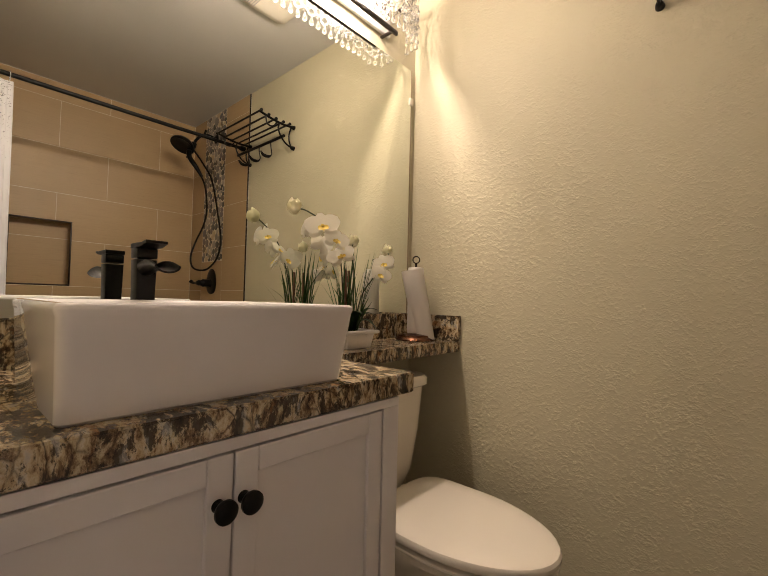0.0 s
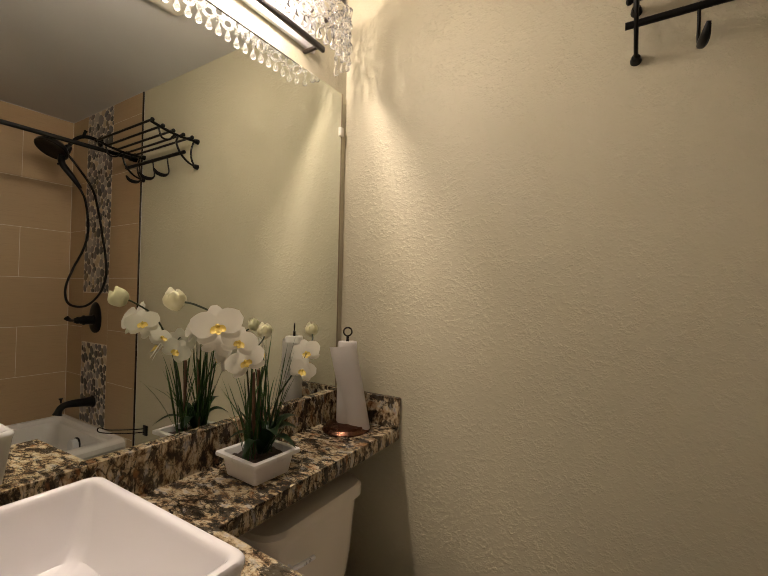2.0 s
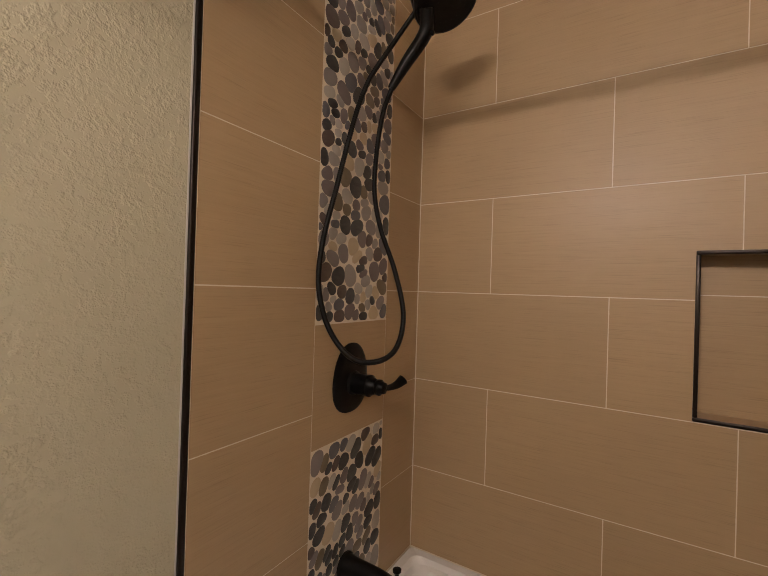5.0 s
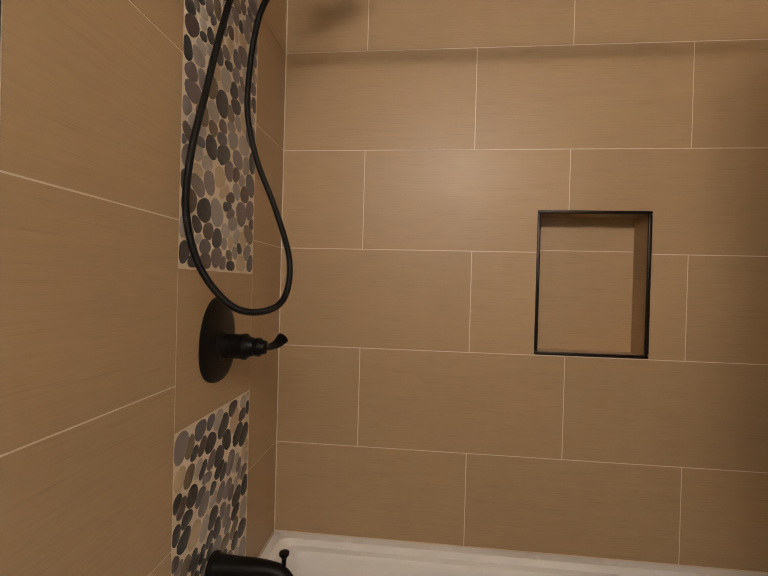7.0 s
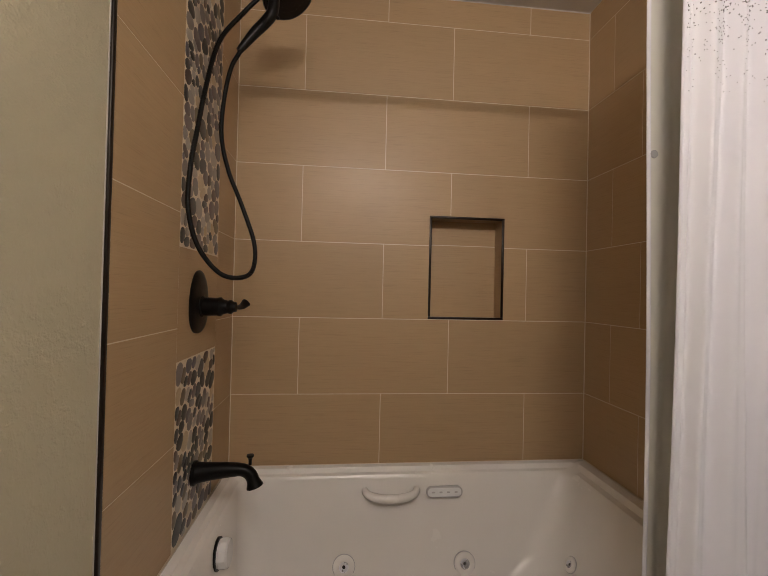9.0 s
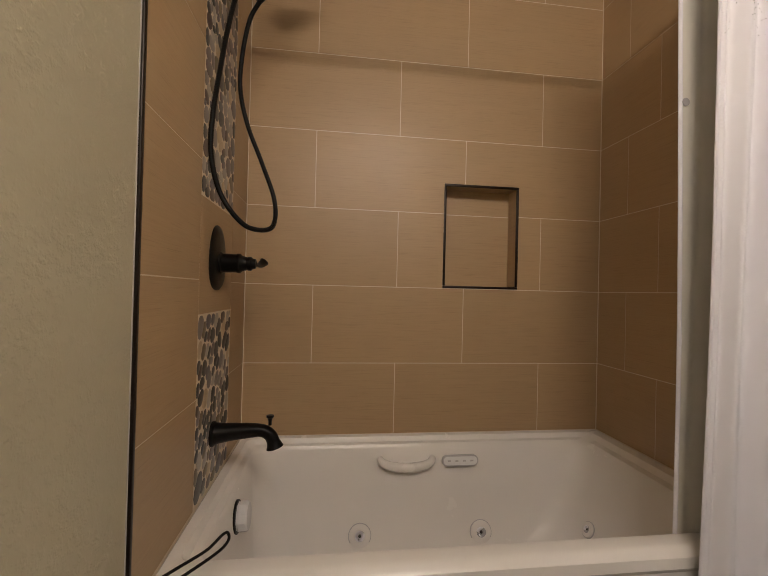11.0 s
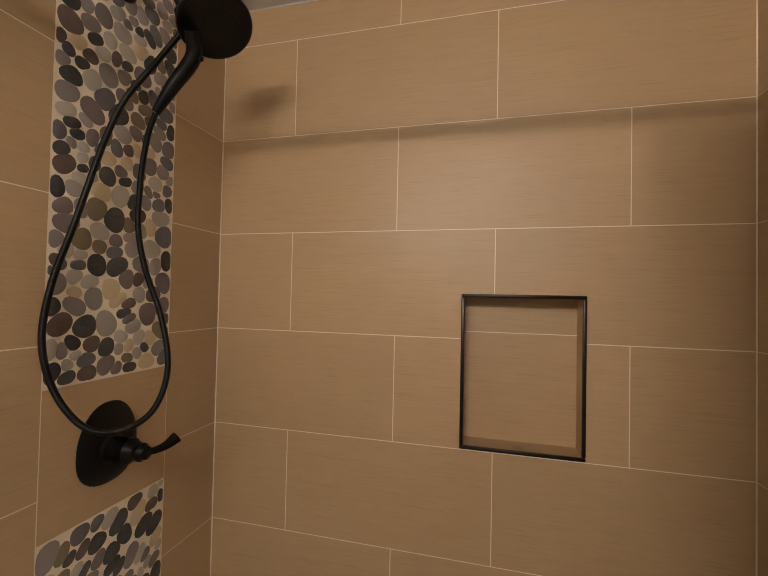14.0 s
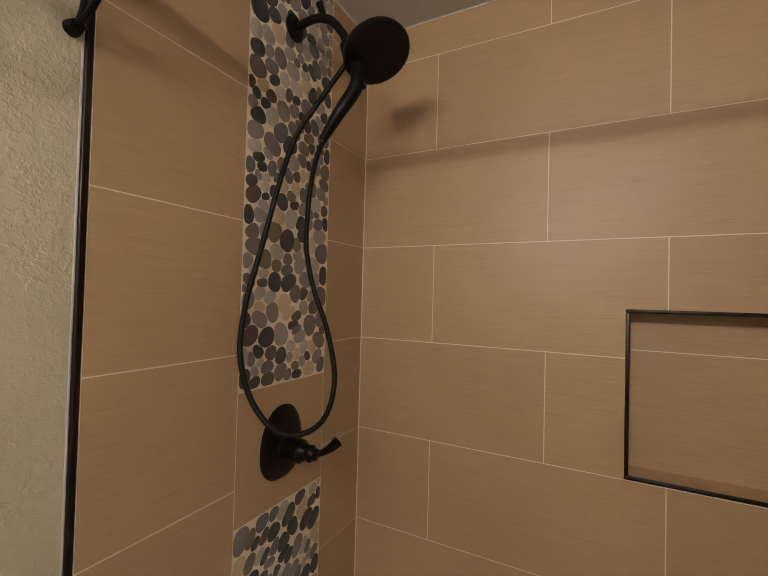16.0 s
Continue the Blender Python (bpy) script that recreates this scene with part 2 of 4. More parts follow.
# ---- mesh helpers ----
def mesh_of(bm, material, smooth=False, angle=35):
    me = bpy.data.meshes.new("mesh")
    bmesh.ops.recalc_face_normals(bm, faces=bm.faces)
    if smooth:
        for f in bm.faces:
            f.smooth = True
        lim = radians(angle)
        for e in bm.edges:
            if len(e.link_faces) == 2 and e.calc_face_angle(0) > lim:
                e.smooth = False
    bm.to_mesh(me)
    bm.free()
    me.materials.append(material)
    return me


def part(name, bm, material, parent=None, label="", smooth=True):
    ob = new(name, mesh_of(bm, material, smooth))
    if parent is not None:
        ob.parent = parent
    return tagged(ob, label)


def base(name, place, label, category, group="", kind=""):
    ob = new(name)
    ob.location = place
    ob.empty_display_size = 0.05
    return tagged(ob, label, category, group, kind)


def add_box(bm, lo, hi, bevel=0.0, seg=2):
    r = bmesh.ops.create_cube(bm, size=1)
    for v in r["verts"]:
        v.co = Vector([lo[i] + (v.co[i] + 0.5) * (hi[i] - lo[i]) for i in range(3)])
    if bevel > 0:
        es = list({e for v in r["verts"] for e in v.link_edges})
        bmesh.ops.bevel(bm, geom=es, offset=bevel, segments=seg, profile=0.5, affect="EDGES", clamp_overlap=True)
    return bm


def box(lo, hi, bevel=0.0, seg=2):
    return add_box(bmesh.new(), lo, hi, bevel, seg)


def loft(bm, loops, cap0=True, cap1=True, closed=True):
    rows = [[bm.verts.new(p) for p in lp] for lp in loops]
    n = len(rows[0])
    for a, b in zip(rows, rows[1:]):
        for i in range(n if closed else n - 1):
            j = (i + 1) % n
            bm.faces.new((a[i], a[j], b[j], b[i]))
    if cap0:
        bm.faces.new(rows[0][::-1])
    if cap1:
        bm.faces.new(rows[-1])
    return bm


def lathe(profile, n=24, m=None, bm=None):
    """Turn (radius, height) pairs round z, laid by the matrix m."""
    bm = bm or bmesh.new()
    m = m or Matrix()
    loops = [[m @ Vector((max(r, 1e-4) * math.cos(2 * math.pi * i / n), max(r, 1e-4) * math.sin(2 * math.pi * i / n), h)) for i in range(n)] for r, h in profile]
    return loft(bm, loops)


def aim(origin, direction):
    return Matrix.Translation(origin) @ Vector(direction).to_track_quat("Z", "Y").to_matrix().to_4x4()


def curve_through(points, steps=8):
    """A smooth line through some points."""
    pts = [Vector(p) for p in points]
    ext = [2 * pts[0] - pts[1]] + pts + [2 * pts[-1] - pts[-2]]
    out = []
    for i in range(1, len(ext) - 2):
        p0, p1, p2, p3 = ext[i - 1:i + 3]
        for s in range(steps):
            t = s / steps
            out.append(0.5 * ((2 * p1) + (p2 - p0) * t + (2 * p0 - 5 * p1 + 4 * p2 - p3) * t * t + (3 * p1 - p0 - 3 * p2 + p3) * t ** 3))
    out.append(pts[-1])
    return out


def tube(points, radius, n=10, bm=None, flat=1.0):
    """A round bar along a line; radius is a number or a function of 0..1."""
    bm = bm or bmesh.new()
    pts = [Vector(p) for p in points]
    loops = []
    side = None
    for i, p in enumerate(pts):
        d = (pts[min(i + 1, len(pts) - 1)] - pts[max(i - 1, 0)]).normalized()
        if side is None:
            side = d.orthogonal().normalized()
        side = (side - d * side.dot(d)).normalized()
        up = d.cross(side)
        r = radius(i / (len(pts) - 1)) if callable(radius) else radius
        loops.append([p + r * (math.cos(2 * math.pi * k / n) * side + flat * math.sin(2 * math.pi * k / n) * up) for k in range(n)])
    return loft(bm, loops)


def prism(outline, lo, hi, axis, bevel=0.0):
    """A flat outline pushed along an axis from lo to hi. Outline in the two other axes, in order."""
    other = [i for i in range(3) if i != axis]

    def at(p, h):
        v = [0, 0, 0]
        v[other[0]], v[other[1]], v[axis] = p[0], p[1], h
        return v
    bm = bmesh.new()
    loft(bm, [[at(p, lo) for p in outline], [at(p, hi) for p in outline]])
    if bevel:
        bmesh.ops.bevel(bm, geom=list(bm.edges), offset=bevel, segments=2, affect="EDGES", clamp_overlap=True)
    return bm


def rounded_rect(x0, y0, x1, y1, r, n=6):
    pts = []
    for cx, cy, a0 in ((x1 - r, y1 - r, 0), (x0 + r, y1 - r, 90), (x0 + r, y0 + r, 180), (x1 - r, y0 + r, 270)):
        for i in range(n + 1):
            a = radians(a0 + 90 * i / n)
            pts.append((cx + r * math.cos(a), cy + r * math.sin(a)))
    return pts


# ---- the room ----
WEST, EAST, NORTH, SOUTH, CEIL = -1.0855, 1.1915, 1.4535, -0.030, 2.440
TILE_N, TILE_S, TILE_E = 1.4485, -0.020, 1.190
EDGE = 0.331
ROW = [2.017 - 0.305 * i for i in range(-1, 6)]


def structure(name, bm, material, label, smooth=False):
    ob = part(name, bm, material, None, label, smooth)
    return tagged(ob, label, "structure", "", "structure")


floor = structure("floor", box((-1.25, -0.25, -0.1), (1.4, 1.65, 0.0)), FLOOR, "dark brown bathroom floor")
ceiling = structure("ceiling", box((-1.25, -0.25, CEIL), (1.4, 1.65, CEIL + 0.1)), CEILING, "off-white painted lightly textured ceiling")
wall_west = structure("wall_west", box((WEST - 0.12, -0.25, 0), (WEST, 1.65, CEIL)), PLASTER, "beige textured plaster wall behind the mirror")
wall_north = structure("wall_north", box((WEST, NORTH, 0), (EDGE - 0.004, NORTH + 0.15, CEIL)), PLASTER, "beige orange-peel textured plaster wall")
wall_north_shower = structure("wall_north_shower", box((EDGE - 0.004, TILE_N + 0.0006, 0), (1.35, NORTH + 0.15, CEIL)), GROUT, "tan tiled shower wall with a pebble column")
NY0, NY1, NZ0, NZ1, NX = 0.349, 0.668, 1.105, 1.531, 1.282
bm = bmesh.new()
ex = TILE_E + 0.0006
add_box(bm, (ex, TILE_S, 0), (1.35, TILE_N, NZ0))
add_box(bm, (ex, TILE_S, NZ1), (1.35, TILE_N, CEIL))
add_box(bm, (ex, TILE_S, NZ0), (1.35, NY0, NZ1))
add_box(bm, (ex, NY1, NZ0), (1.35, TILE_N, NZ1))
add_box(bm, (NX, NY0, NZ0), (1.35, NY1, NZ1))
wall_east = structure("wall_east", bm, GROUT, "tan tiled wall above the bathtub with a recessed niche")
wall_south_shower = structure("wall_south_shower", box((0.44, -0.18, 0), (1.35, TILE_S - 0.0006, CEIL)), GROUT, "tan tiled end wall of the bathtub")
DX0, DX1, DH = -0.42, 0.335, 2.05
bm = bmesh.new()
add_box(bm, (WEST, -0.18, 0), (DX0 - 0.02, SOUTH, CEIL))
add_box(bm, (DX1 + 0.02, -0.18, 0), (0.44, SOUTH, CEIL))
add_box(bm, (DX0 - 0.02, -0.18, DH + 0.02), (DX1 + 0.02, SOUTH, CEIL))
wall_south = structure("wall_south", bm, PLASTER, "beige plaster wall with the doorway")

# the six-panel door, shut in its frame
door = structure("door_1", box((DX0 + 0.004, -0.075, 0.01), (DX1 - 0.004, -0.045, DH - 0.004), 0.002), DOOR_WHITE, "white six-panel hollow-core interior door")
for cx in (0.27, 0.73):
    for z0, z1 in ((0.16, 0.78), (0.92, 1.58), (1.70, 1.92)):
        w = DX1 - DX0
        x0, x1 = DX0 + w * (cx - 0.155), DX0 + w * (cx + 0.155)
        b2 = bmesh.new()
        loft(b2, [[(x0, -0.0448, z0), (x1, -0.0448, z0), (x1, -0.0448, z1), (x0, -0.0448, z1)],
                  [(x0 + 0.02, -0.050, z0 + 0.02), (x1 - 0.02, -0.050, z0 + 0.02), (x1 - 0.02, -0.050, z1 - 0.02), (x0 + 0.02, -0.050, z1 - 0.02)],
                  [(x0 + 0.05, -0.0415, z0 + 0.05), (x1 - 0.05, -0.0415, z0 + 0.05), (x1 - 0.05, -0.0415, z1 - 0.05), (x0 + 0.05, -0.0415, z1 - 0.05)]])
        part("panel", b2, DOOR_WHITE, door, smooth=False)
part("door_handle", lathe([(0.026, 0), (0.026, 0.006), (0.010, 0.010), (0.010, 0.022), (0.024, 0.030), (0.024, 0.044), (0.012, 0.050)], 20, aim((DX0 + 0.06, -0.045, 0.95), (0, 1, 0))), BLACK, door)
bm = bmesh.new()
add_box(bm, (DX0 - 0.02, -0.18, 0), (DX0, -0.026, DH))
add_box(bm, (DX1, -0.18, 0), (DX1 + 0.02, -0.026, DH))
add_box(bm, (DX0 - 0.02, -0.18, DH), (DX1 + 0.02, -0.026, DH + 0.02))
structure("door_trim", bm, DOOR_WHITE, "white painted door jamb")

# dark metal edge between plaster and tile
trim = part("trim", box((EDGE - 0.0052, TILE_N - 0.0012, 0.0), (EDGE + 0.0068, NORTH + 0.002, CEIL), 0.0028, 3), BRONZE)
tagged(trim, "dark bronze metal tile edge trim", "structure", "", "structure")
caulk = part("trim_caulk", box((EDGE - 0.0086, NORTH - 0.0012, 0), (EDGE - 0.0053, NORTH + 0.001, CEIL), 0.0004), CEILING)
tagged(caulk, "thin pale caulk line beside the tile edge", "structure", "", "structure")


# ---- vanity ----
TOP = 0.908
CX, SX = -0.520, -0.830
CY0, CY1 = -0.026, 0.752
vanity = base("vanity_cabinet", (-0.8, 0.36, 0), "white painted shaker vanity cabinet under granite", "cabinet")


def at_origin(ob):
    """Keep a part where it was built although its thing has a place of its own."""
    ob.matrix_parent_inverse = Matrix.Translation(ob.parent.location).inverted()
    return ob


def put(name, bm, material, parent, label="", smooth=True):
    ob = part(name, bm, material, parent, label, smooth)
    while parent.parent is not None:
        ob.matrix_parent_inverse = Matrix()
        return ob
    return at_origin(ob)


VF = -0.545
bm = box((WEST + 0.002, -0.020, 0.09), (VF, 0.706, TOP - 0.044), 0.002)
put("body", bm, CABINET, vanity, smooth=False)
put("plinth", box((WEST + 0.01, -0.015, 0.0), (VF - 0.05, 0.695, 0.0895), 0.001), CABINET, vanity, smooth=False)
for lo, hi in (((-0.020, 0.846), (0.706, TOP - 0.0445)), ((-0.020, 0.09), (0.033, 0.846)), ((0.661, 0.09), (0.706, 0.846)), ((0.033, 0.09), (0.661, 0.136))):
    put("face_frame", box((VF - 0.001, *lo), (VF + 0.021, *hi), 0.0012), CABINET, vanity, smooth=False)
for y0, y1, ky in ((0.036, 0.3455, 0.324), (0.3485, 0.657, 0.362)):
    z0, z1 = 0.14, 0.842
    bm = box((VF, y0, z0), (VF + 0.012, y1, z1), 0.0015)
    st = 0.037
    d = put("door", bm, CABINET, vanity, smooth=False)
    for lo, hi in (((y0, z0), (y0 + st, z1)), ((y1 - st, z0), (y1, z1)), ((y0 + st, z0), (y1 - st, z0 + st)), ((y0 + st, z1 - st), (y1 - st, z1))):
        part("rail" if hi[0] - lo[0] > st + 0.01 else "stile", box((VF + 0.0118, lo[0], lo[1]), (VF + 0.020, hi[0], hi[1]), 0.002), CABINET, d, smooth=False)
    knob = part("knob", lathe([(0.009, 0), (0.007, 0.004), (0.006, 0.012), (0.013, 0.017), (0.0160, 0.022), (0.0160, 0.027), (0.011, 0.031), (0.001, 0.032)], 22, aim((VF + 0.020, ky, 0.776), (1, 0, 0))), BLACK, d, "round matte black knob")

outline = [(WEST + 0.001, CY0), (CX, CY0), (CX, CY1), (SX, CY1 + 0.004), (SX, NORTH - 0.001), (WEST + 0.001, NORTH - 0.001)]
worktop = tagged(part("worktop", prism(outline, TOP - 0.042, TOP, 2, 0.003), GRANITE, None, "", False), "polished brown and black granite worktop with a banjo shelf", "worktop")
splash = tagged(part("backsplash", box((WEST + 0.001, CY0, TOP), (WEST + 0.022, NORTH - 0.001, TOP + 0.098), 0.0015), GRANITE, None, "", False), "low brown granite backsplash under the mirror", "backsplash")
splash2 = tagged(part("backsplash", box((WEST + 0.0225, NORTH - 0.021, TOP), (SX + 0.002, NORTH - 0.001, TOP + 0.098), 0.0015), GRANITE, None, "", False), "short brown granite side splash on the plaster wall", "backsplash")

mirror = base("wall_mirror", (-1.083, 0.7, 1.5), "large frameless wall mirror above a granite splash", "mirror")
MX = -1.080
put("glass_pane", box((WEST, -0.020, 1.006), (MX, 1.421, 2.069), 0.0012, 1), MIRROR, mirror, smooth=False)
for cy, cz in ((1.420, 1.930), (0.02, 1.930)):
    put("clip", box((WEST, cy - 0.010, cz - 0.016), (MX + 0.006, cy + 0.012, cz + 0.016), 0.003), PLASTIC, mirror, "pale plastic mirror clip")
put("edge_strip", box((WEST, 1.4215, 1.006), (WEST + 0.0065, 1.4255, 2.069), 0.001), make_plain("mirror_edge", (0.22, 0.17, 0.10), (0.28, 0.22, 0.14), 0.35, 20), mirror, "thin tan strip along the mirror edge")

# vessel sink
sink = base("vessel_sink", (-0.722, 0.367, TOP), "white rectangular porcelain vessel sink with tapered sides", "sink")
RX0, RX1, RY0, RY1, RZ = -0.905, -0.538, 0.142, 0.593, 1.050


def sink_loop(inset, z, r):
    return [(x, y, z) for x, y in rounded_rect(RX0 + inset, RY0 + inset, RX1 - inset, RY1 - inset, r)]


def sink_foot(ix, south, north, z, r):
    return [(x, y, z) for x, y in rounded_rect(RX0 + ix, RY0 + south, RX1 - ix, RY1 - north, r)]


bm = bmesh.new()
loft(bm, [sink_foot(0.026, 0.011, 0.020, TOP, 0.010), sink_foot(0.022, 0.008, 0.017, TOP + 0.004, 0.012), sink_loop(0.003, RZ - 0.016, 0.018), sink_loop(0.0006, RZ - 0.009, 0.019), sink_loop(0.0012, RZ - 0.0045, 0.019), sink_loop(0.004, RZ - 0.001, 0.018), sink_loop(0.008, RZ, 0.016),
          sink_loop(0.0125, RZ - 0.0006, 0.015), sink_loop(0.0158, RZ - 0.0032, 0.014), sink_loop(0.0178, RZ - 0.008, 0.014), sink_loop(0.019, RZ - 0.014, 0.015), sink_loop(0.033, 0.974, 0.025), sink_loop(0.046, 0.956, 0.03), sink_loop(0.07, 0.951, 0.03), sink_loop(0.12, 0.949, 0.03)])
put("basin", bm, PORCELAIN, sink)
put("drain_cap", lathe([(0.026, 0.9490), (0.026, 0.953), (0.019, 0.954), (0.019, 0.959), (0.029, 0.961), (0.0315, 0.964), (0.029, 0.968), (0.012, 0.970), (0.001, 0.970)], 28, Matrix.Translation((-0.782, 0.37, 0))), BLACK, sink, "black pop-up drain cap")
put("maker_mark", box((RX0 + 0.0335, 0.385, 1.0268), (RX0 + 0.0355, 0.412, 1.0285)), PLAQUE, sink, "faint grey maker's mark")

# waterfall faucet
faucet = base("faucet", (-0.965, 0.36, TOP), "tall matte black waterfall faucet", "faucet")
fx, fy = -0.965, 0.360
bm = bmesh.new()
loft(bm, [[(x, y, z) for x, y in rounded_rect(fx - w, fy - w, fx + w, fy + w, 0.004, 2)] for w, z in ((0.024, TOP), (0.024, TOP + 0.006), (0.020, TOP + 0.008), (0.019, 1.06), (0.0205, 1.135))])
put("body", bm, BLACK, faucet)
bm = bmesh.new()
loops = []
for s in range(9):
    t = s / 8
    x = fx + 0.008 + 0.128 * t
    zc = 1.122 + 0.010 * math.sin(t * 2.8) - 0.008 * t * t
    w = 0.019 + 0.005 * t
    lp = []
    for i in range(13):
        a = math.pi * (1 + i / 12)
        lp.append((x, fy + w * math.cos(a), zc + 0.025 * (1 - 0.42 * t) * math.sin(a)))
    for i in range(12, -1, -1):
        a = math.pi * (1 + i / 12)
        lp.append((x, fy + (w - 0.003) * math.cos(a), zc + 0.002 + (0.022 * (1 - 0.42 * t)) * math.sin(a)))
    loops.append(lp)
loft(bm, loops)
put("spout", bm, BLACK, faucet)
put("cap", box((fx - 0.0205, fy - 0.0205, 1.138), (fx + 0.0205, fy + 0.0205, 1.160), 0.003), BLACK, faucet)
bm = bmesh.new()
loft(bm, [[(x, fy - 0.021, z - h), (x, fy + 0.021, z - h), (x, fy + 0.021, z), (x, fy - 0.021, z)] for x, z, h in ((fx - 0.021, 1.170, 0.010), (fx + 0.02, 1.170, 0.010), (fx + 0.045, 1.169, 0.008), (fx + 0.072, 1.172, 0.005))])
put("lever", bm, BLACK, faucet)


# ---- toilet ----
toilet = base("toilet", (-0.7, 1.10, 0), "bone-white two-piece toilet with its lid closed", "toilet")
TY = 1.100


def egg(cx0, cx1, half, z, n=40, square=0.0):
    """Outline of a bowl: blunt at the back (cx0), round at the front (cx1)."""
    pts = []
    for i in range(n):
        a = 2 * math.pi * i / n
        c, s = math.cos(a), math.sin(a)
        mid = cx0 + (cx1 - cx0) * 0.42
        if c >= 0:
            x = mid + (cx1 - mid) * c
            y = half * s
        else:
            x = mid + (mid - cx0) * -abs(c) ** 0.34
            y = half * (0.86 + 0.14 * abs(s)) * math.copysign(abs(s) ** 0.36, s)
        pts.append((x, TY + y, z))
    return pts


bm = bmesh.new()
loft(bm, [egg(-0.95, -0.50, 0.10, 0.0), egg(-0.95, -0.50, 0.098, 0.10), egg(-0.93, -0.44, 0.12, 0.22), egg(-0.90, -0.375, 0.17, 0.34), egg(-0.885, -0.342, 0.182, 0.372), egg(-0.885, -0.346, 0.178, 0.388)])
put("bowl", bm, TOILET_WHITE, toilet)
bm = bmesh.new()
loft(bm, [egg(-0.845, -0.338, 0.186, 0.392), egg(-0.847, -0.333, 0.190, 0.396), egg(-0.847, -0.333, 0.190, 0.402), egg(-0.842, -0.340, 0.184, 0.405)])
put("seat", bm, TOILET_WHITE, toilet)
bm = bmesh.new()
loft(bm, [egg(-0.842, -0.352, 0.172, 0.406), egg(-0.842, -0.352, 0.172, 0.415), egg(-0.858, -0.329, 0.192, 0.417), egg(-0.859, -0.328, 0.193, 0.429), egg(-0.855, -0.333, 0.189, 0.437), egg(-0.842, -0.346, 0.178, 0.441), egg(-0.80, -0.40, 0.13, 0.443), egg(-0.72, -0.52, 0.06, 0.444)])
put("lid", bm, TOILET_WHITE, toilet)
for dy in (-0.07, 0.07):
    put("hinge", lathe([(0.016, 0.385), (0.016, 0.413), (0.012, 0.420), (0.001, 0.421)], 16, Matrix.Translation((-0.872, TY + dy, 0))), TOILET_WHITE, toilet)
bm = bmesh.new()
loft(bm, [[(x, y, z) for x, y in rounded_rect(-1.045, TY - h, fxr, TY + h, 0.06)] for h, fxr, z in ((0.12, -0.90, 0.385), (0.145, -0.895, 0.42), (0.165, -0.885, 0.46), (0.178, -0.868, 0.60), (0.186, -0.858, 0.755))])
put("tank", bm, TOILET_WHITE, toilet)
bm = bmesh.new()
loft(bm, [[(x, y, z) for x, y in rounded_rect(-1.048, TY - h, fxr, TY + h, 0.06)] for h, fxr, z in ((0.190, -0.852, 0.756), (0.196, -0.845, 0.762), (0.196, -0.845, 0.785), (0.188, -0.852, 0.795))])
put("tank_lid", bm, TOILET_WHITE, toilet)
put("flush_lever", tube([(-0.862, TY - 0.12, 0.70), (-0.846, TY - 0.12, 0.70), (-0.842, TY - 0.09, 0.697), (-0.842, TY - 0.05, 0.692)], 0.006, 8), CHROME, toilet)

# ---- bathtub ----
tub = base("bathtub", (0.8, 0.7, 0), "white acrylic jetted bathtub set in a tiled alcove", "bathtub")
UX0, UX1, UY0, UY1, UZ = 0.402, TILE_E - 0.002, TILE_S + 0.002, TILE_N - 0.002, 0.520


def tub_loop(w, e, s, n, z, r):
    return [(x, y, z) for x, y in rounded_rect(UX0 + w, UY0 + s, UX1 - e, UY1 - n, r)]


bm = bmesh.new()
loft(bm, [tub_loop(0.015, 0, 0, 0, 0.0, 0.01), tub_loop(0.012, 0, 0, 0, 0.46, 0.01), tub_loop(0.0, 0, 0, 0, 0.475, 0.01), tub_loop(0.0, 0, 0, 0, UZ - 0.02, 0.01), tub_loop(0.012, 0.002, 0.002, 0.002, UZ - 0.006, 0.012),
          tub_loop(0.024, 0.006, 0.006, 0.006, UZ - 0.002, 0.015), tub_loop(0.060, 0.030, 0.045, 0.030, UZ - 0.004, 0.03), tub_loop(0.066, 0.036, 0.060, 0.040, UZ - 0.022, 0.05),
          tub_loop(0.070, 0.052, 0.085, 0.058, UZ - 0.026, 0.06), tub_loop(0.078, 0.060, 0.095, 0.066, UZ - 0.040, 0.07), tub_loop(0.095, 0.085, 0.15, 0.078, 0.34, 0.09), tub_loop(0.115, 0.105, 0.22, 0.09, 0.20, 0.10),
          tub_loop(0.145, 0.135, 0.29, 0.115, 0.125, 0.11), tub_loop(0.19, 0.18, 0.34, 0.16, 0.105, 0.10), tub_loop(0.24, 0.24, 0.42, 0.25, 0.102, 0.08)])
put("basin", bm, TUB_WHITE, tub)


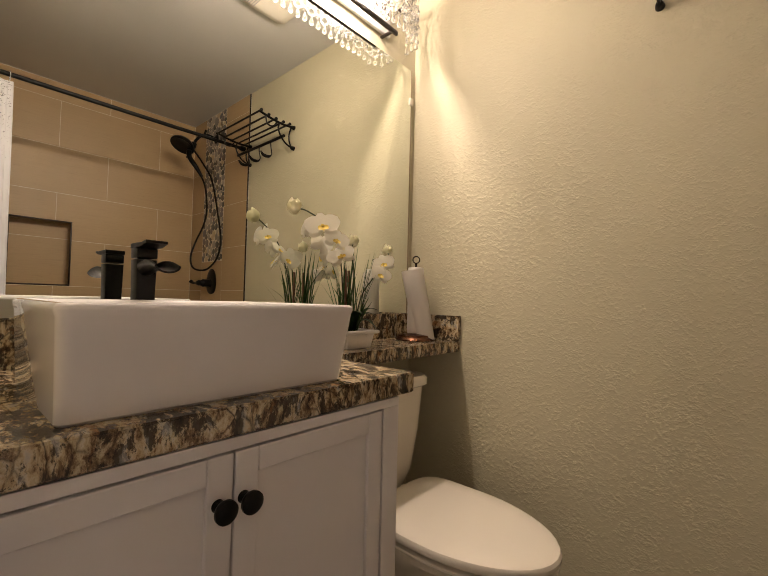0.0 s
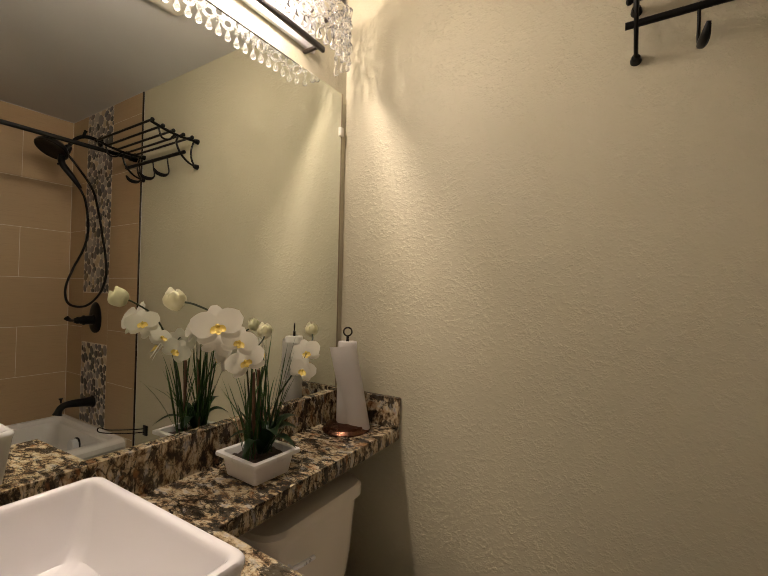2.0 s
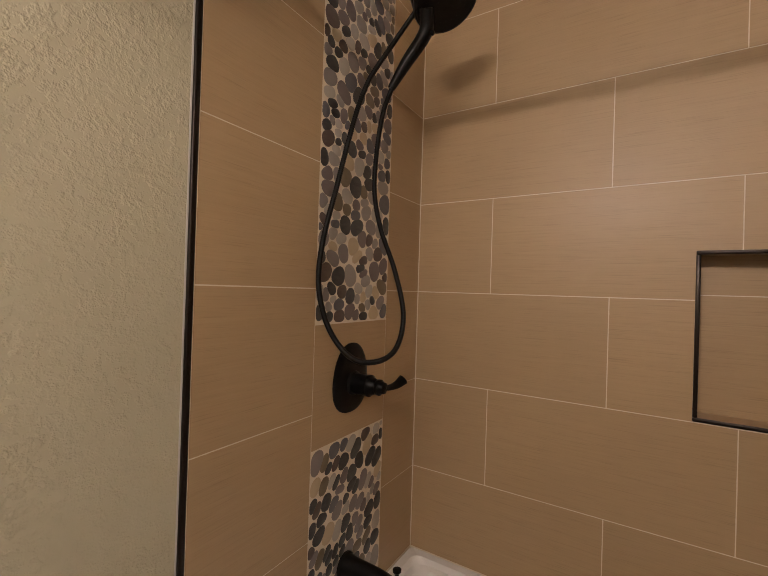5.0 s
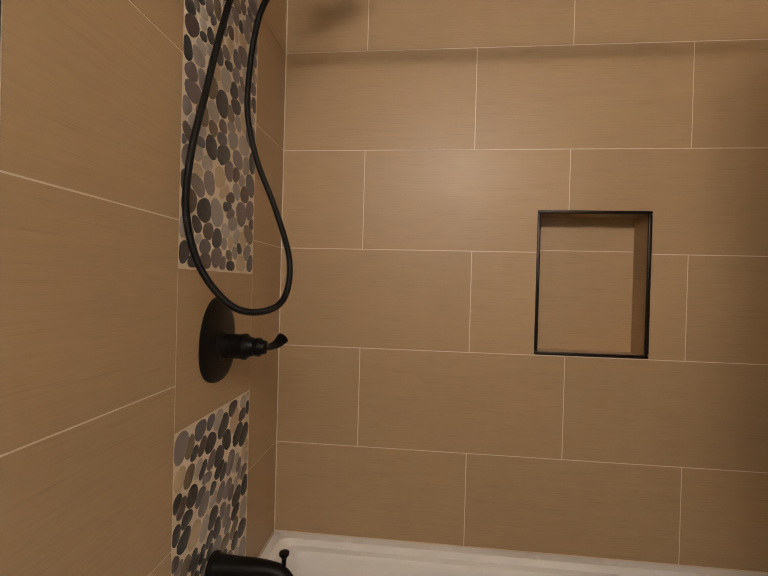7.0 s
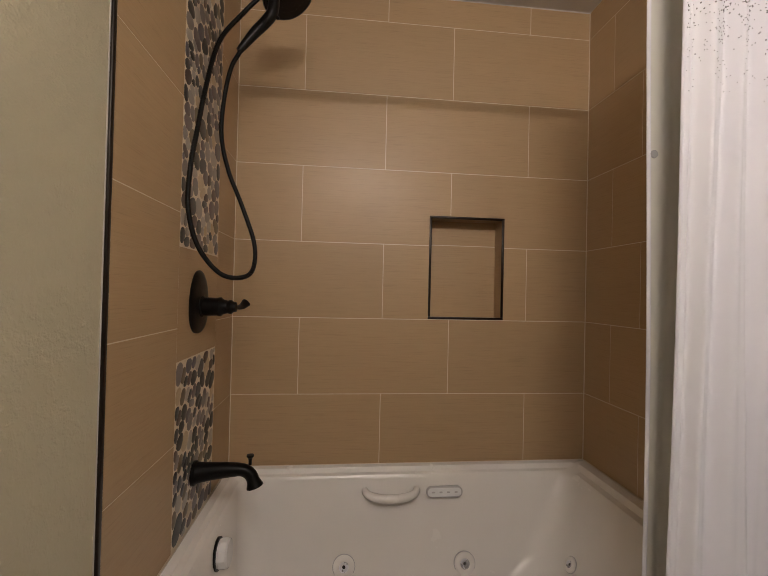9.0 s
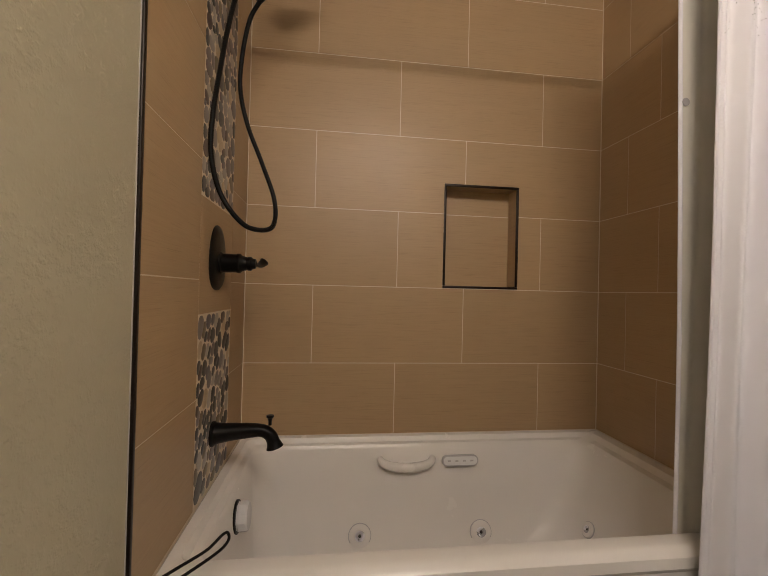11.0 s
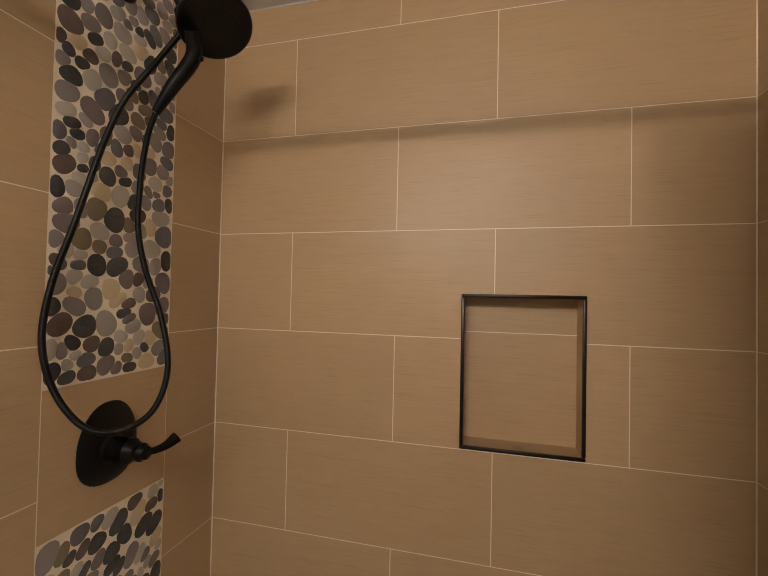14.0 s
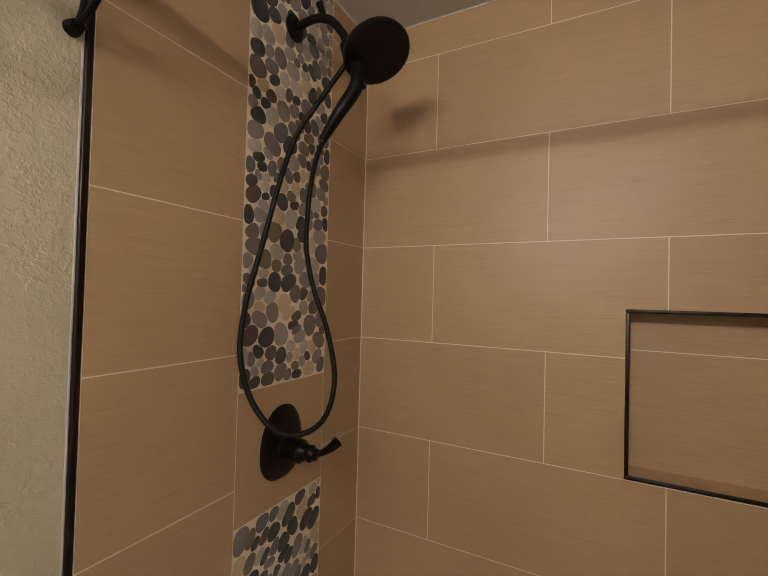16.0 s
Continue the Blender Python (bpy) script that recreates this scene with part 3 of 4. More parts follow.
def jet(place, normal, r):
    m = aim(place, normal)
    put("jet", lathe([(r, -0.01), (r, 0.003), (r * 0.92, 0.006), (r * 0.5, 0.0085), (r * 0.42, 0.006), (r * 0.40, 0.002), (0.001, 0.002)], 24, m), TUB_WHITE, tub, "round whirlpool jet")
    # Grey ring drawn in place of the shaded gap round the jet.
    put("jet_seam_shade", lathe([(r * 1.07, -0.01), (r * 1.07, 0.0012), (r * 0.99, 0.0013)], 24, m), PLAQUE, tub, "thin grey ring painted as the shade round the jet")
    put("jet_nozzle", lathe([(r * 0.46, 0.0), (r * 0.46, 0.0085), (r * 0.36, 0.0095), (r * 0.26, 0.0045), (0.001, 0.0045)], 18, m), CHROME, tub, "small chrome jet nozzle")
    # Solid dark disc, no real hole: the shade inside is put into the colour.
    put("jet_hole_shade", lathe([(r * 0.15, 0.0), (r * 0.15, 0.0056), (0.001, 0.0057)], 14, m), GAP_SHADE, tub, "dark disc painted as the shade in the jet opening")


jet((1.0745, 0.992, 0.183), (-1, 0, 0.26), 0.040)
jet((1.0725, 0.530, 0.176), (-1, 0, 0.28), 0.040)
jet((0.935, 0.182, 0.245), (0, 1, 0.5), 0.027)
jet((0.860, 0.193, 0.222), (0, 1, 0.5), 0.023)
ov = lathe([(0.040, -0.004), (0.040, 0.006), (0.042, 0.008), (0.042, 0.028), (0.037, 0.033), (0.001, 0.034)], 10, aim((0.812, 1.372, 0.415), (0, -1, 0.05)))
put("overflow_knob", ov, KNOB, tub, "faceted chrome overflow knob")
put("overflow_ring", lathe([(0.046, -0.006), (0.046, 0.002), (0.040, 0.003)], 28, aim((0.812, 1.372, 0.415), (0, -1, 0.05))), BLACK, tub)
bm = tube(curve_through([(1.122, 0.918, 0.442), (1.100, 0.905, 0.434), (1.088, 0.87, 0.426), (1.083, 0.815, 0.423), (1.088, 0.76, 0.426), (1.100, 0.725, 0.434), (1.122, 0.712, 0.442)], 6), lambda t: 0.013 + 0.004 * math.sin(math.pi * t), 12)
put("grab_handle", bm, TUB_WHITE, tub, "moulded white grab handle")
bm = bmesh.new()
m = aim((1.108, 0.605, 0.434), (-1, 0, 0.17))
put("keypad", loft(bm, [[m @ Vector((x, y, z)) for x, y in rounded_rect(-0.072 + q, -0.021 + q, 0.072 - q, 0.021 - q, 0.020 - q)] for q, z in ((0, -0.006), (0, 0.003), (0.003, 0.005))]), PLAQUE, tub, "grey oval whirlpool keypad")
bm = bmesh.new()
put("keypad_face", loft(bm, [[m @ Vector((x, y, z)) for x, y in rounded_rect(-0.0665 + q, -0.0155 + q, 0.0665 - q, 0.0155 - q, 0.0145 - q)] for q, z in ((0, 0.004), (0, 0.0056), (0.001, 0.006))]), KNOB, tub, "pale grey keypad face")
bm = bmesh.new()
for i in range(4):
    b3 = m @ Vector((-0.045 + 0.03 * i, 0.0, 0.0056))
    add_box(bm, b3 - Vector((0.002, 0.006, 0.003)), b3 + Vector((0.001, 0.006, 0.003)), 0.0008)
put("keypad_buttons", bm, PLAQUE, tub)

# ---- shower fittings ----
SHX = 0.806
shower = base("hand_shower", (SHX, TILE_N, 2.24), "oil-rubbed bronze hand shower with a long ribbed hose", "shower")
put("flange", lathe([(0.034, 0), (0.034, 0.004), (0.026, 0.010), (0.014, 0.014)], 28, aim((SHX, TILE_N, 2.245), (0, -1, 0))), BLACK, shower)
put("arm", tube(curve_through([(SHX, TILE_N, 2.245), (SHX, 1.385, 2.252), (SHX, 1.335, 2.235), (SHX + 0.004, 1.300, 2.195), (SHX + 0.006, 1.286, 2.165)], 7), 0.0105, 12), BLACK, shower)
put("pivot_knob", tube([(SHX, 1.350, 2.235), (SHX - 0.002, 1.362, 2.272), (SHX - 0.004, 1.366, 2.284)], lambda t: 0.007 + 0.003 * t, 10), BLACK, shower)
put("diverter", lathe([(0.012, -0.04), (0.019, -0.032), (0.021, 0.0), (0.019, 0.028), (0.012, 0.034)], 20, aim((SHX + 0.010, 1.276, 2.135), (0.12, -0.35, -1))), BLACK, shower)
HC, HN = Vector((0.832, 1.213, 2.133)), Vector((-0.16, -0.44, -0.88)).normalized()
hm = aim(HC, HN)
put("head", lathe([(0.012, -0.050), (0.035, -0.045), (0.066, -0.030), (0.081, -0.012), (0.084, 0.0), (0.082, 0.006), (0.077, 0.008), (0.070, 0.006), (0.033, 0.007), (0.001, 0.008)], 40, hm), BLACK, shower)
nozzles = bmesh.new()
for ring, cnt in ((0.022, 10), (0.038, 16), (0.052, 22)):
    for i in range(cnt):
        a = 2 * math.pi * i / cnt
        lathe([(0.0015, 0.004), (0.0012, 0.0085), (0.0004, 0.0088)], 5, hm @ Matrix.Translation((ring * math.cos(a), ring * math.sin(a), 0)), nozzles)
put("nozzles", nozzles, BLACK, shower)
handle_pts = curve_through([HC + Vector((-0.035, 0.035, -0.030)), (0.822, 1.262, 2.060), (0.816, 1.310, 1.995), (0.812, 1.352, 1.935)], 6)
put("handle", tube(handle_pts, lambda t: 0.0165 - 0.0065 * t + 0.004 * math.sin(math.pi * t), 14), BLACK, shower)
put("button", lathe([(0.006, 0), (0.006, 0.012), (0.003, 0.014)], 10, aim((0.822, 1.250, 2.058), (0.1, -0.8, -0.4))), BLACK, shower)
hose_line = curve_through([(SHX + 0.006, 1.282, 2.120), (0.795, 1.335, 2.045), (0.757, 1.393, 1.930), (0.706, 1.410, 1.785), (0.668, 1.417, 1.650), (0.632, 1.420, 1.530), (0.618, 1.418, 1.420),
                           (0.630, 1.395, 1.322), (0.655, 1.345, 1.254), (0.695, 1.297, 1.246), (0.750, 1.279, 1.276), (0.793, 1.288, 1.355), (0.814, 1.330, 1.466), (0.808, 1.372, 1.572),
                           (0.805, 1.395, 1.675), (0.806, 1.392, 1.780), (0.810, 1.375, 1.880), (0.806, 1.347, 1.932)], 120)
for p in hose_line:
    low = min(1.0, max(0.0, (1.95 - p.z) / 0.2))
    p += Vector((0.015, 0.004, -0.004)) * low
put("hose", tube(hose_line, lambda t: 0.0066 + 0.00025 * math.sin(2 * math.pi * 420 * t), 10), BLACK, shower, "ribbed black metal shower hose")

valve = base("shower_valve", (SHX, TILE_N, 1.163), "dark bronze shower valve with a single lever", "valve")
bm = bmesh.new()
plate = []
for q, h in ((0.0, 0.0), (0.0, 0.003), (0.006, 0.007), (0.022, 0.011), (0.050, 0.013)):
    lp = []
    for i in range(36):
        a = 2 * math.pi * i / 36
        w = 0.076 - 0.010 * math.sin(a)
        lp.append((SHX + (w - q) * math.copysign(abs(math.cos(a)) ** 0.86, math.cos(a)), TILE_N - h, 1.169 + (0.094 - q) * math.copysign(abs(math.sin(a)) ** 0.9, math.sin(a))))
    plate.append(lp)
put("plate", loft(bm, plate), BLACK, valve)
put("stem", lathe([(0.034, 0.008), (0.033, 0.014), (0.028, 0.018), (0.027, 0.056), (0.029, 0.060), (0.029, 0.066), (0.023, 0.072), (0.019, 0.086), (0.021, 0.090), (0.021, 0.097), (0.016, 0.102), (0.0145, 0.110), (0.001, 0.114)], 24, aim((SHX, TILE_N, 1.155), (0, -1, 0))), BLACK, valve)
put("lever", tube(curve_through([(SHX, 1.342, 1.155), (SHX + 0.026, 1.338, 1.153), (SHX + 0.052, 1.333, 1.156), (SHX + 0.077, 1.327, 1.167)], 5), lambda t: 0.0080 + 0.0065 * t * t, 12, None, 0.6), BLACK, valve)

spout = base("tub_spout", (SHX, TILE_N, 0.655), "dark bronze bathtub spout with a diverter knob", "spout")
put("flange", lathe([(0.036, 0), (0.036, 0.006), (0.030, 0.012)], 26, aim((SHX, TILE_N, 0.660), (0, -1, 0))), BLACK, spout)
put("body", tube(curve_through([(SHX, TILE_N, 0.660), (SHX, 1.404, 0.664), (SHX, 1.342, 0.668), (SHX, 1.305, 0.666), (SHX, 1.284, 0.652), (SHX, 1.274, 0.630), (SHX, 1.270, 0.617)], 8), lambda t: 0.035 - 0.0165 * min(1, t * 2.2) ** 0.62 + 0.030 * max(0, t - 0.78), 20), BLACK, spout)
put("diverter_knob", lathe([(0.005, 0.682), (0.005, 0.694), (0.007, 0.702), (0.011, 0.706), (0.011, 0.711), (0.001, 0.712)], 16, Matrix.Translation((SHX, 1.286, 0))), BLACK, spout)

# ---- curtain rod, curtain and liner ----
ROD_X, ROD_Z = 0.387, 2.071
rod = base("curtain_rod", (ROD_X, 0.7, ROD_Z), "dark bronze shower curtain rod", "curtain rod")
put("bar", tube([(ROD_X, TILE_S, ROD_Z), (ROD_X, TILE_N, ROD_Z)], 0.0112, 16), BLACK, rod)
for y, s in ((TILE_N, -1), (TILE_S, 1)):
    put("end_cap", lathe([(0.0172, 0), (0.0172, 0.030), (0.015, 0.036), (0.0114, 0.037)], 22, aim((ROD_X, y, ROD_Z), (0, s, 0))), BLACK, rod)


def hanging(x0, y0, y1, z0, z1, waves, depth, phase, flare=0.0, ny=90, nz=22):
    """A folded cloth; returns the point at (u, v)."""
    def at(u, v):
        f = math.sin(2 * math.pi * waves * u + phase + 0.5 * math.sin(3 * v + u * 5))
        g = math.sin(2 * math.pi * waves * 2.3 * u + 1.7 + 1.4 * v)
        swell = 0.75 + 0.35 * (1 - v)
        yy = y0 + (y1 - y0) * u + 0.006 * math.sin(5 * v + 9 * u)
        yy += flare * u * (1 - v)
        return Vector((x0 + depth * (1 - 0.5 * u) * swell * (f + 0.28 * g), yy, z0 + (z1 - z0) * v))
    bm = bmesh.new()
    rows = []
    for j in range(nz + 1):
        rows.append([bm.verts.new(at(i / ny, j / nz)) for i in range(ny + 1)])
    for a, b in zip(rows, rows[1:]):
        for i in range(ny):
            bm.faces.new((a[i], a[i + 1], b[i + 1], b[i]))
    bmesh.ops.recalc_face_normals(bm, faces=bm.faces)
    bmesh.ops.solidify(bm, geom=list(bm.faces), thickness=0.0012)
    return bm, at


curtain = base("shower_curtain", (0.385, 0.14, 2.03), "white fabric shower curtain printed with small grey dots", "curtain")
bm, at = hanging(0.369, TILE_S + 0.012, 0.266, 0.16, 2.035, 3.3, 0.024, 0.4, 0.04)
put("cloth", bm, FABRIC, curtain)
put("seam", tube([at(0.94, v / 24) + Vector((-0.002, -0.001, 0)) for v in range(25)], 0.0022, 6, None, 0.5), FABRIC, curtain)
put("hem", tube([at(0.995, v / 24) + Vector((-0.001, 0.001, 0)) for v in range(25)], 0.0042, 8, None, 0.5), FABRIC, curtain, "stitched white hem")
rnd = random.Random(4)
dots = bmesh.new()
for i in range(900):
    v = 1 - abs(rnd.gauss(0, 0.085))
    if v < 0.80:
        continue
    u = rnd.uniform(0.01, 0.98)
    p = at(u, v)
    n = (at(min(1, u + 0.004), v) - p).cross(at(u, v - 0.004) - p).normalized()
    if n.x > 0:
        n = -n
    r = rnd.uniform(0.0009, 0.0020) * (0.45 + 0.55 * min(1, (v - 0.80) / 0.14))
    lathe([(r, 0.0002), (r, 0.0016)], 8, aim(p + n * 0.0006, n), dots)
tagged(put("dots", dots, DOT, curtain, "small grey printed dots"), kind="stuff")
for i in range(7):
    ring = bmesh.new()
    yy = TILE_S + 0.03 + 0.042 * i
    tube([(ROD_X + 0.020 * math.cos(a), yy, ROD_Z - 0.006 + 0.022 * math.sin(a)) for a in [2 * math.pi * q / 20 for q in range(21)]], 0.002, 6, ring)
    put("ring", ring, CHROME, curtain)
liner = base("curtain_liner", (0.478, 0.14, 2.0), "milky plastic shower liner hanging inside the tub", "curtain")
bm, at2 = hanging(0.478, TILE_S + 0.012, 0.276, 0.20, 2.035, 2.6, 0.008, 1.9)
put("sheet", bm, LINER, liner)
put("magnet_hem", tube([at2(0.99, v / 20) + Vector((-0.002, 0, 0)) for v in range(21)], 0.005, 8, None, 0.45), FABRIC, liner)
mag = at2(0.955, 0.745)
put("magnet", lathe([(0.010, 0), (0.010, 0.003), (0.001, 0.0035)], 14, aim(mag + Vector((-0.002, 0, 0)), (-1, 0, 0))), PLAQUE, liner)

# ---- towel rack with hooks ----
rack = base("towel_rack", (0.07, NORTH, 2.0), "black metal wall-mounted towel rack with hooks below", "rack")
KX0, KX1 = -0.175, 0.308
for kx in (KX0, KX1):
    arm = put("bracket", tube(curve_through([(kx, NORTH, 2.055), (kx, 1.36, 2.052), (kx, 1.28, 2.062), (kx, 1.225, 2.075)], 6), 0.0065, 10), BLACK, rack)
    part("scroll", tube(curve_through([(kx, 1.440, 1.932), (kx, 1.400, 1.945), (kx, 1.365, 1.975), (kx, 1.345, 2.015), (kx, 1.350, 2.048)], 6), 0.005, 8), BLACK, arm)
    part("upright", tube(curve_through([(kx, 1.436, 1.935), (kx, 1.422, 1.960), (kx, 1.418, 2.0), (kx, 1.430, 2.05)], 6), 0.0045, 8), BLACK, arm)
    part("curl", tube(curve_through([(kx, 1.335, 2.052), (kx, 1.31, 2.020), (kx, 1.275, 2.020), (kx, 1.262, 2.055)], 6), 0.0045, 8), BLACK, arm)
    for z in (1.932, 2.055):
        put("wall_knob", tube([(kx, NORTH, z), (kx, NORTH - 0.014, z), (kx, NORTH - 0.020, z)], lambda t: 0.013 - 0.004 * t, 14), BLACK, rack)
for ry, rz in ((1.225, 2.078), (1.272, 2.068), (1.320, 2.062), (1.368, 2.060), (1.412, 2.062)):
    put("shelf_rod", tube([(KX0 - 0.012, ry, rz), (KX1 + 0.012, ry, rz)], 0.0055, 10), BLACK, rack)
    for kx, s in ((KX0 - 0.012, -1), (KX1 + 0.012, 1)):
        put("rod_tip", lathe([(0.0055, -0.004), (0.0085, 0.0), (0.0085, 0.006), (0.004, 0.010), (0.001, 0.0105)], 12, aim((kx, ry, rz), (s, 0, 0))), BLACK, rack)
put("towel_bar", tube([(KX0 - 0.022, 1.370, 1.978), (KX1 + 0.018, 1.370, 1.978)], lambda t: 0.0085 + (0.0025 if abs(t - 0.5) < 0.26 else 0.0), 12), BLACK, rack)
for hx in (-0.058, 0.069, 0.196):
    hook = tube(curve_through([(hx, 1.370, 1.982), (hx, 1.374, 1.945), (hx, 1.380, 1.905), (hx + 0.002, 1.362, 1.886), (hx + 0.006, 1.330, 1.888), (hx + 0.010, 1.312, 1.908)], 6), lambda t: 0.0042 + 0.006 * max(0.0, math.sin(math.pi * (t - 0.45) / 0.55)), 10, None, 0.8)
    put("hook", hook, BLACK, rack)

rack.location.z += 0.013

# wire paper holder beside the tub
holder = base("wire_holder", (0.20, 1.43, 0.66), "black bent-wire holder mounted on the plaster wall", "holder")
loop = [(0.215, NORTH, 0.606), (0.255, 1.405, 0.606), (0.312, 1.358, 0.606), (0.350, 1.326, 0.608), (0.374, 1.308, 0.618), (0.386, 1.300, 0.616), (0.386, 1.298, 0.602), (0.366, 1.310, 0.594), (0.320, 1.346, 0.590), (0.262, 1.394, 0.588), (0.215, NORTH, 0.588)]
put("wire", tube(curve_through(loop, 6), 0.0028, 8), BLACK, holder)
put("wall_plate", box((0.195, NORTH - 0.008, 0.570), (0.235, NORTH, 0.624), 0.003), BLACK, holder)

# ---- light bar with crystals ----
fixture = base("vanity_light", (-1.0, 0.79, 2.19), "lit bronze vanity light bar hung with glass crystals", "lamp")
LY0, LY1, LX0, LX1 = 0.345, 1.325, -1.080, -0.966
put("back_plate", box((WEST + 0.001, LY0 + 0.06, 2.132), (WEST + 0.016, LY1 - 0.06, 2.250), 0.005), KNOB, fixture, "polished bright back plate")


def hoop(z0, z1):
    """A flat metal band round the front and the two ends, open towards the wall."""
    def bend(inset):
        r = 0.052 - inset
        out = [(WEST + 0.001, LY0 + inset)]
        for cy, a0 in ((LY0 + inset + r, -90), (LY1 - inset - r, 0)):
            for q in range(9):
                a = radians(a0 + 90 * q / 8)
                out.append((LX1 - inset - r + r * math.cos(a), cy + r * math.sin(a)))
        return out + [(WEST + 0.001, LY1 - inset)]
    return prism(bend(0.0) + bend(0.004)[::-1], z0, z1, 2)


put("lower_rail", box((-1.028, LY0 + 0.05, 2.112), (-1.016, LY1 - 0.075, 2.130), 0.003), BRONZE, fixture, "brown metal rail under the bulbs")
for y in (LY0 + 0.08, LY1 - 0.10):
    put("rail_stay", box((WEST + 0.001, y - 0.006, 2.116), (-1.028, y + 0.006, 2.124), 0.001), BRONZE, fixture)
put("upper_band", hoop(2.272, 2.290), BRONZE, fixture)
for y in (LY0 + 0.10, (LY0 + LY1) / 2, LY1 - 0.10):
    put("stay", tube([(WEST + 0.01, y, 2.225), (-1.035, y, 2.260), (LX1 + 0.002, y, 2.284)], 0.004, 8), BRONZE, fixture)
for by in BULB_Y:
    bulb = put("socket", lathe([(0.012, -0.048), (0.016, -0.044), (0.016, -0.026), (0.012, -0.022)], 16, aim((BULB_X, by, BULB_Z), (1, 0, 0))), BRONZE, fixture)
    glow = part("bulb", lathe([(0.001, -0.022), (0.010, -0.022), (0.018, -0.010), (0.022, 0.004), (0.019, 0.016), (0.010, 0.023), (0.001, 0.025)], 18, aim((BULB_X, by, BULB_Z), (1, 0, 0))), GLOW, bulb, "glowing warm bulb")
    glow.visible_shadow = False


def ring_mesh(r, w):
    bm = bmesh.new()
    tube([(0, r * math.cos(a), r * math.sin(a)) for a in [2 * math.pi * q / 14 for q in range(15)]], w, 6, bm)
    return mesh_of(bm, GLASS, True)


RING = ring_mesh(0.0150, 0.0050)
DROP = mesh_of(lathe([(0.001, 0.018), (0.003, 0.012), (0.0075, 0.0), (0.0095, -0.008), (0.0075, -0.015), (0.001, -0.018)], 8), GLASS, True, 60)
BEAD = mesh_of(lathe([(0.001, 0.008), (0.006, 0.004), (0.008, 0.0), (0.006, -0.004), (0.001, -0.008)], 8), GLASS, False)
rnd = random.Random(8)
path = rounded_rect(LX0, LY0, LX1 + 0.008, LY1 + 0.010, 0.056, 6)
line = [Vector((x, y, 0)) for x, y in path]
# walk round the front and the two ends of the hoop
pts = []
for a, b in zip(line, line[1:] + line[:1]):
    n = max(1, int((b - a).length / 0.031 + 0.5))
    for i in range(n):
        p = a.lerp(b, i / n)
        if p.x > -1.058 and (not pts or (p - pts[-1]).length > 0.022):
            pts.append(p)
for i, p in enumerate(pts):
    turn = math.atan2(p.y - (LY0 + LY1) / 2, 0.3) if (p.y > LY1 - 0.05 or p.y < LY0 + 0.05) else rnd.uniform(-0.5, 0.5)
    z = 2.268 + rnd.uniform(-0.004, 0.004)
    kinds = (RING, BEAD, RING, RING, RING, DROP) if i % 2 else (BEAD, RING, RING, BEAD, RING, BEAD, DROP)
    for me in kinds:
        step = {RING: 0.033, BEAD: 0.017, DROP: 0.036}[me]
        c = new("crystal", me)
        c.parent = fixture
        c.matrix_parent_inverse = Matrix.Translation(fixture.location).inverted()
        c.location = (p.x, p.y, z - step / 2)
        c.rotation_euler = (0, 0, turn + rnd.uniform(-0.25, 0.25))
        z -= step

# ---- things on the shelf ----
planter = base("planter", (-0.945, 0.957, TOP), "white square ceramic planter with potting soil", "planter")
PM = Matrix.Translation((-0.945, 0.957, TOP)) @ Matrix.Rotation(radians(-3), 4, "Z")


def sq(h, z, r):
    return [PM @ Vector((x, y, z)) for x, y in rounded_rect(-h, -h * 0.95, h, h * 0.95, r, 4)]


bm = bmesh.new()
loft(bm, [sq(0.052, 0.0, 0.005), sq(0.054, 0.004, 0.006), sq(0.061, 0.044, 0.006), sq(0.073, 0.047, 0.005), sq(0.074, 0.051, 0.005), sq(0.073, 0.056, 0.005), sq(0.060, 0.056, 0.005), sq(0.058, 0.050, 0.005), sq(0.055, 0.038, 0.005)])
put("pot", bm, POT, planter)
bm = bmesh.new()
g = 12
grid = [[bm.verts.new(PM @ Vector((-0.056 + 0.112 * i / g, -0.054 + 0.108 * j / g, 0.042 + 0.008 * noise.noise(Vector((i * 0.9, j * 0.9, 3)))))) for i in range(g + 1)] for j in range(g + 1)]
for j in range(g):
    for i in range(g):
        bm.faces.new((grid[j][i], grid[j][i + 1], grid[j + 1][i + 1], grid[j + 1][i]))
put("soil", bm, SOIL, planter, "dark lumpy potting soil")

orchid = base("orchid", (-0.945, 0.957, TOP + 0.042), "white artificial orchid with yellow centres and grassy leaves", "plant")
OC = Vector((-0.945, 0.957, TOP + 0.042))


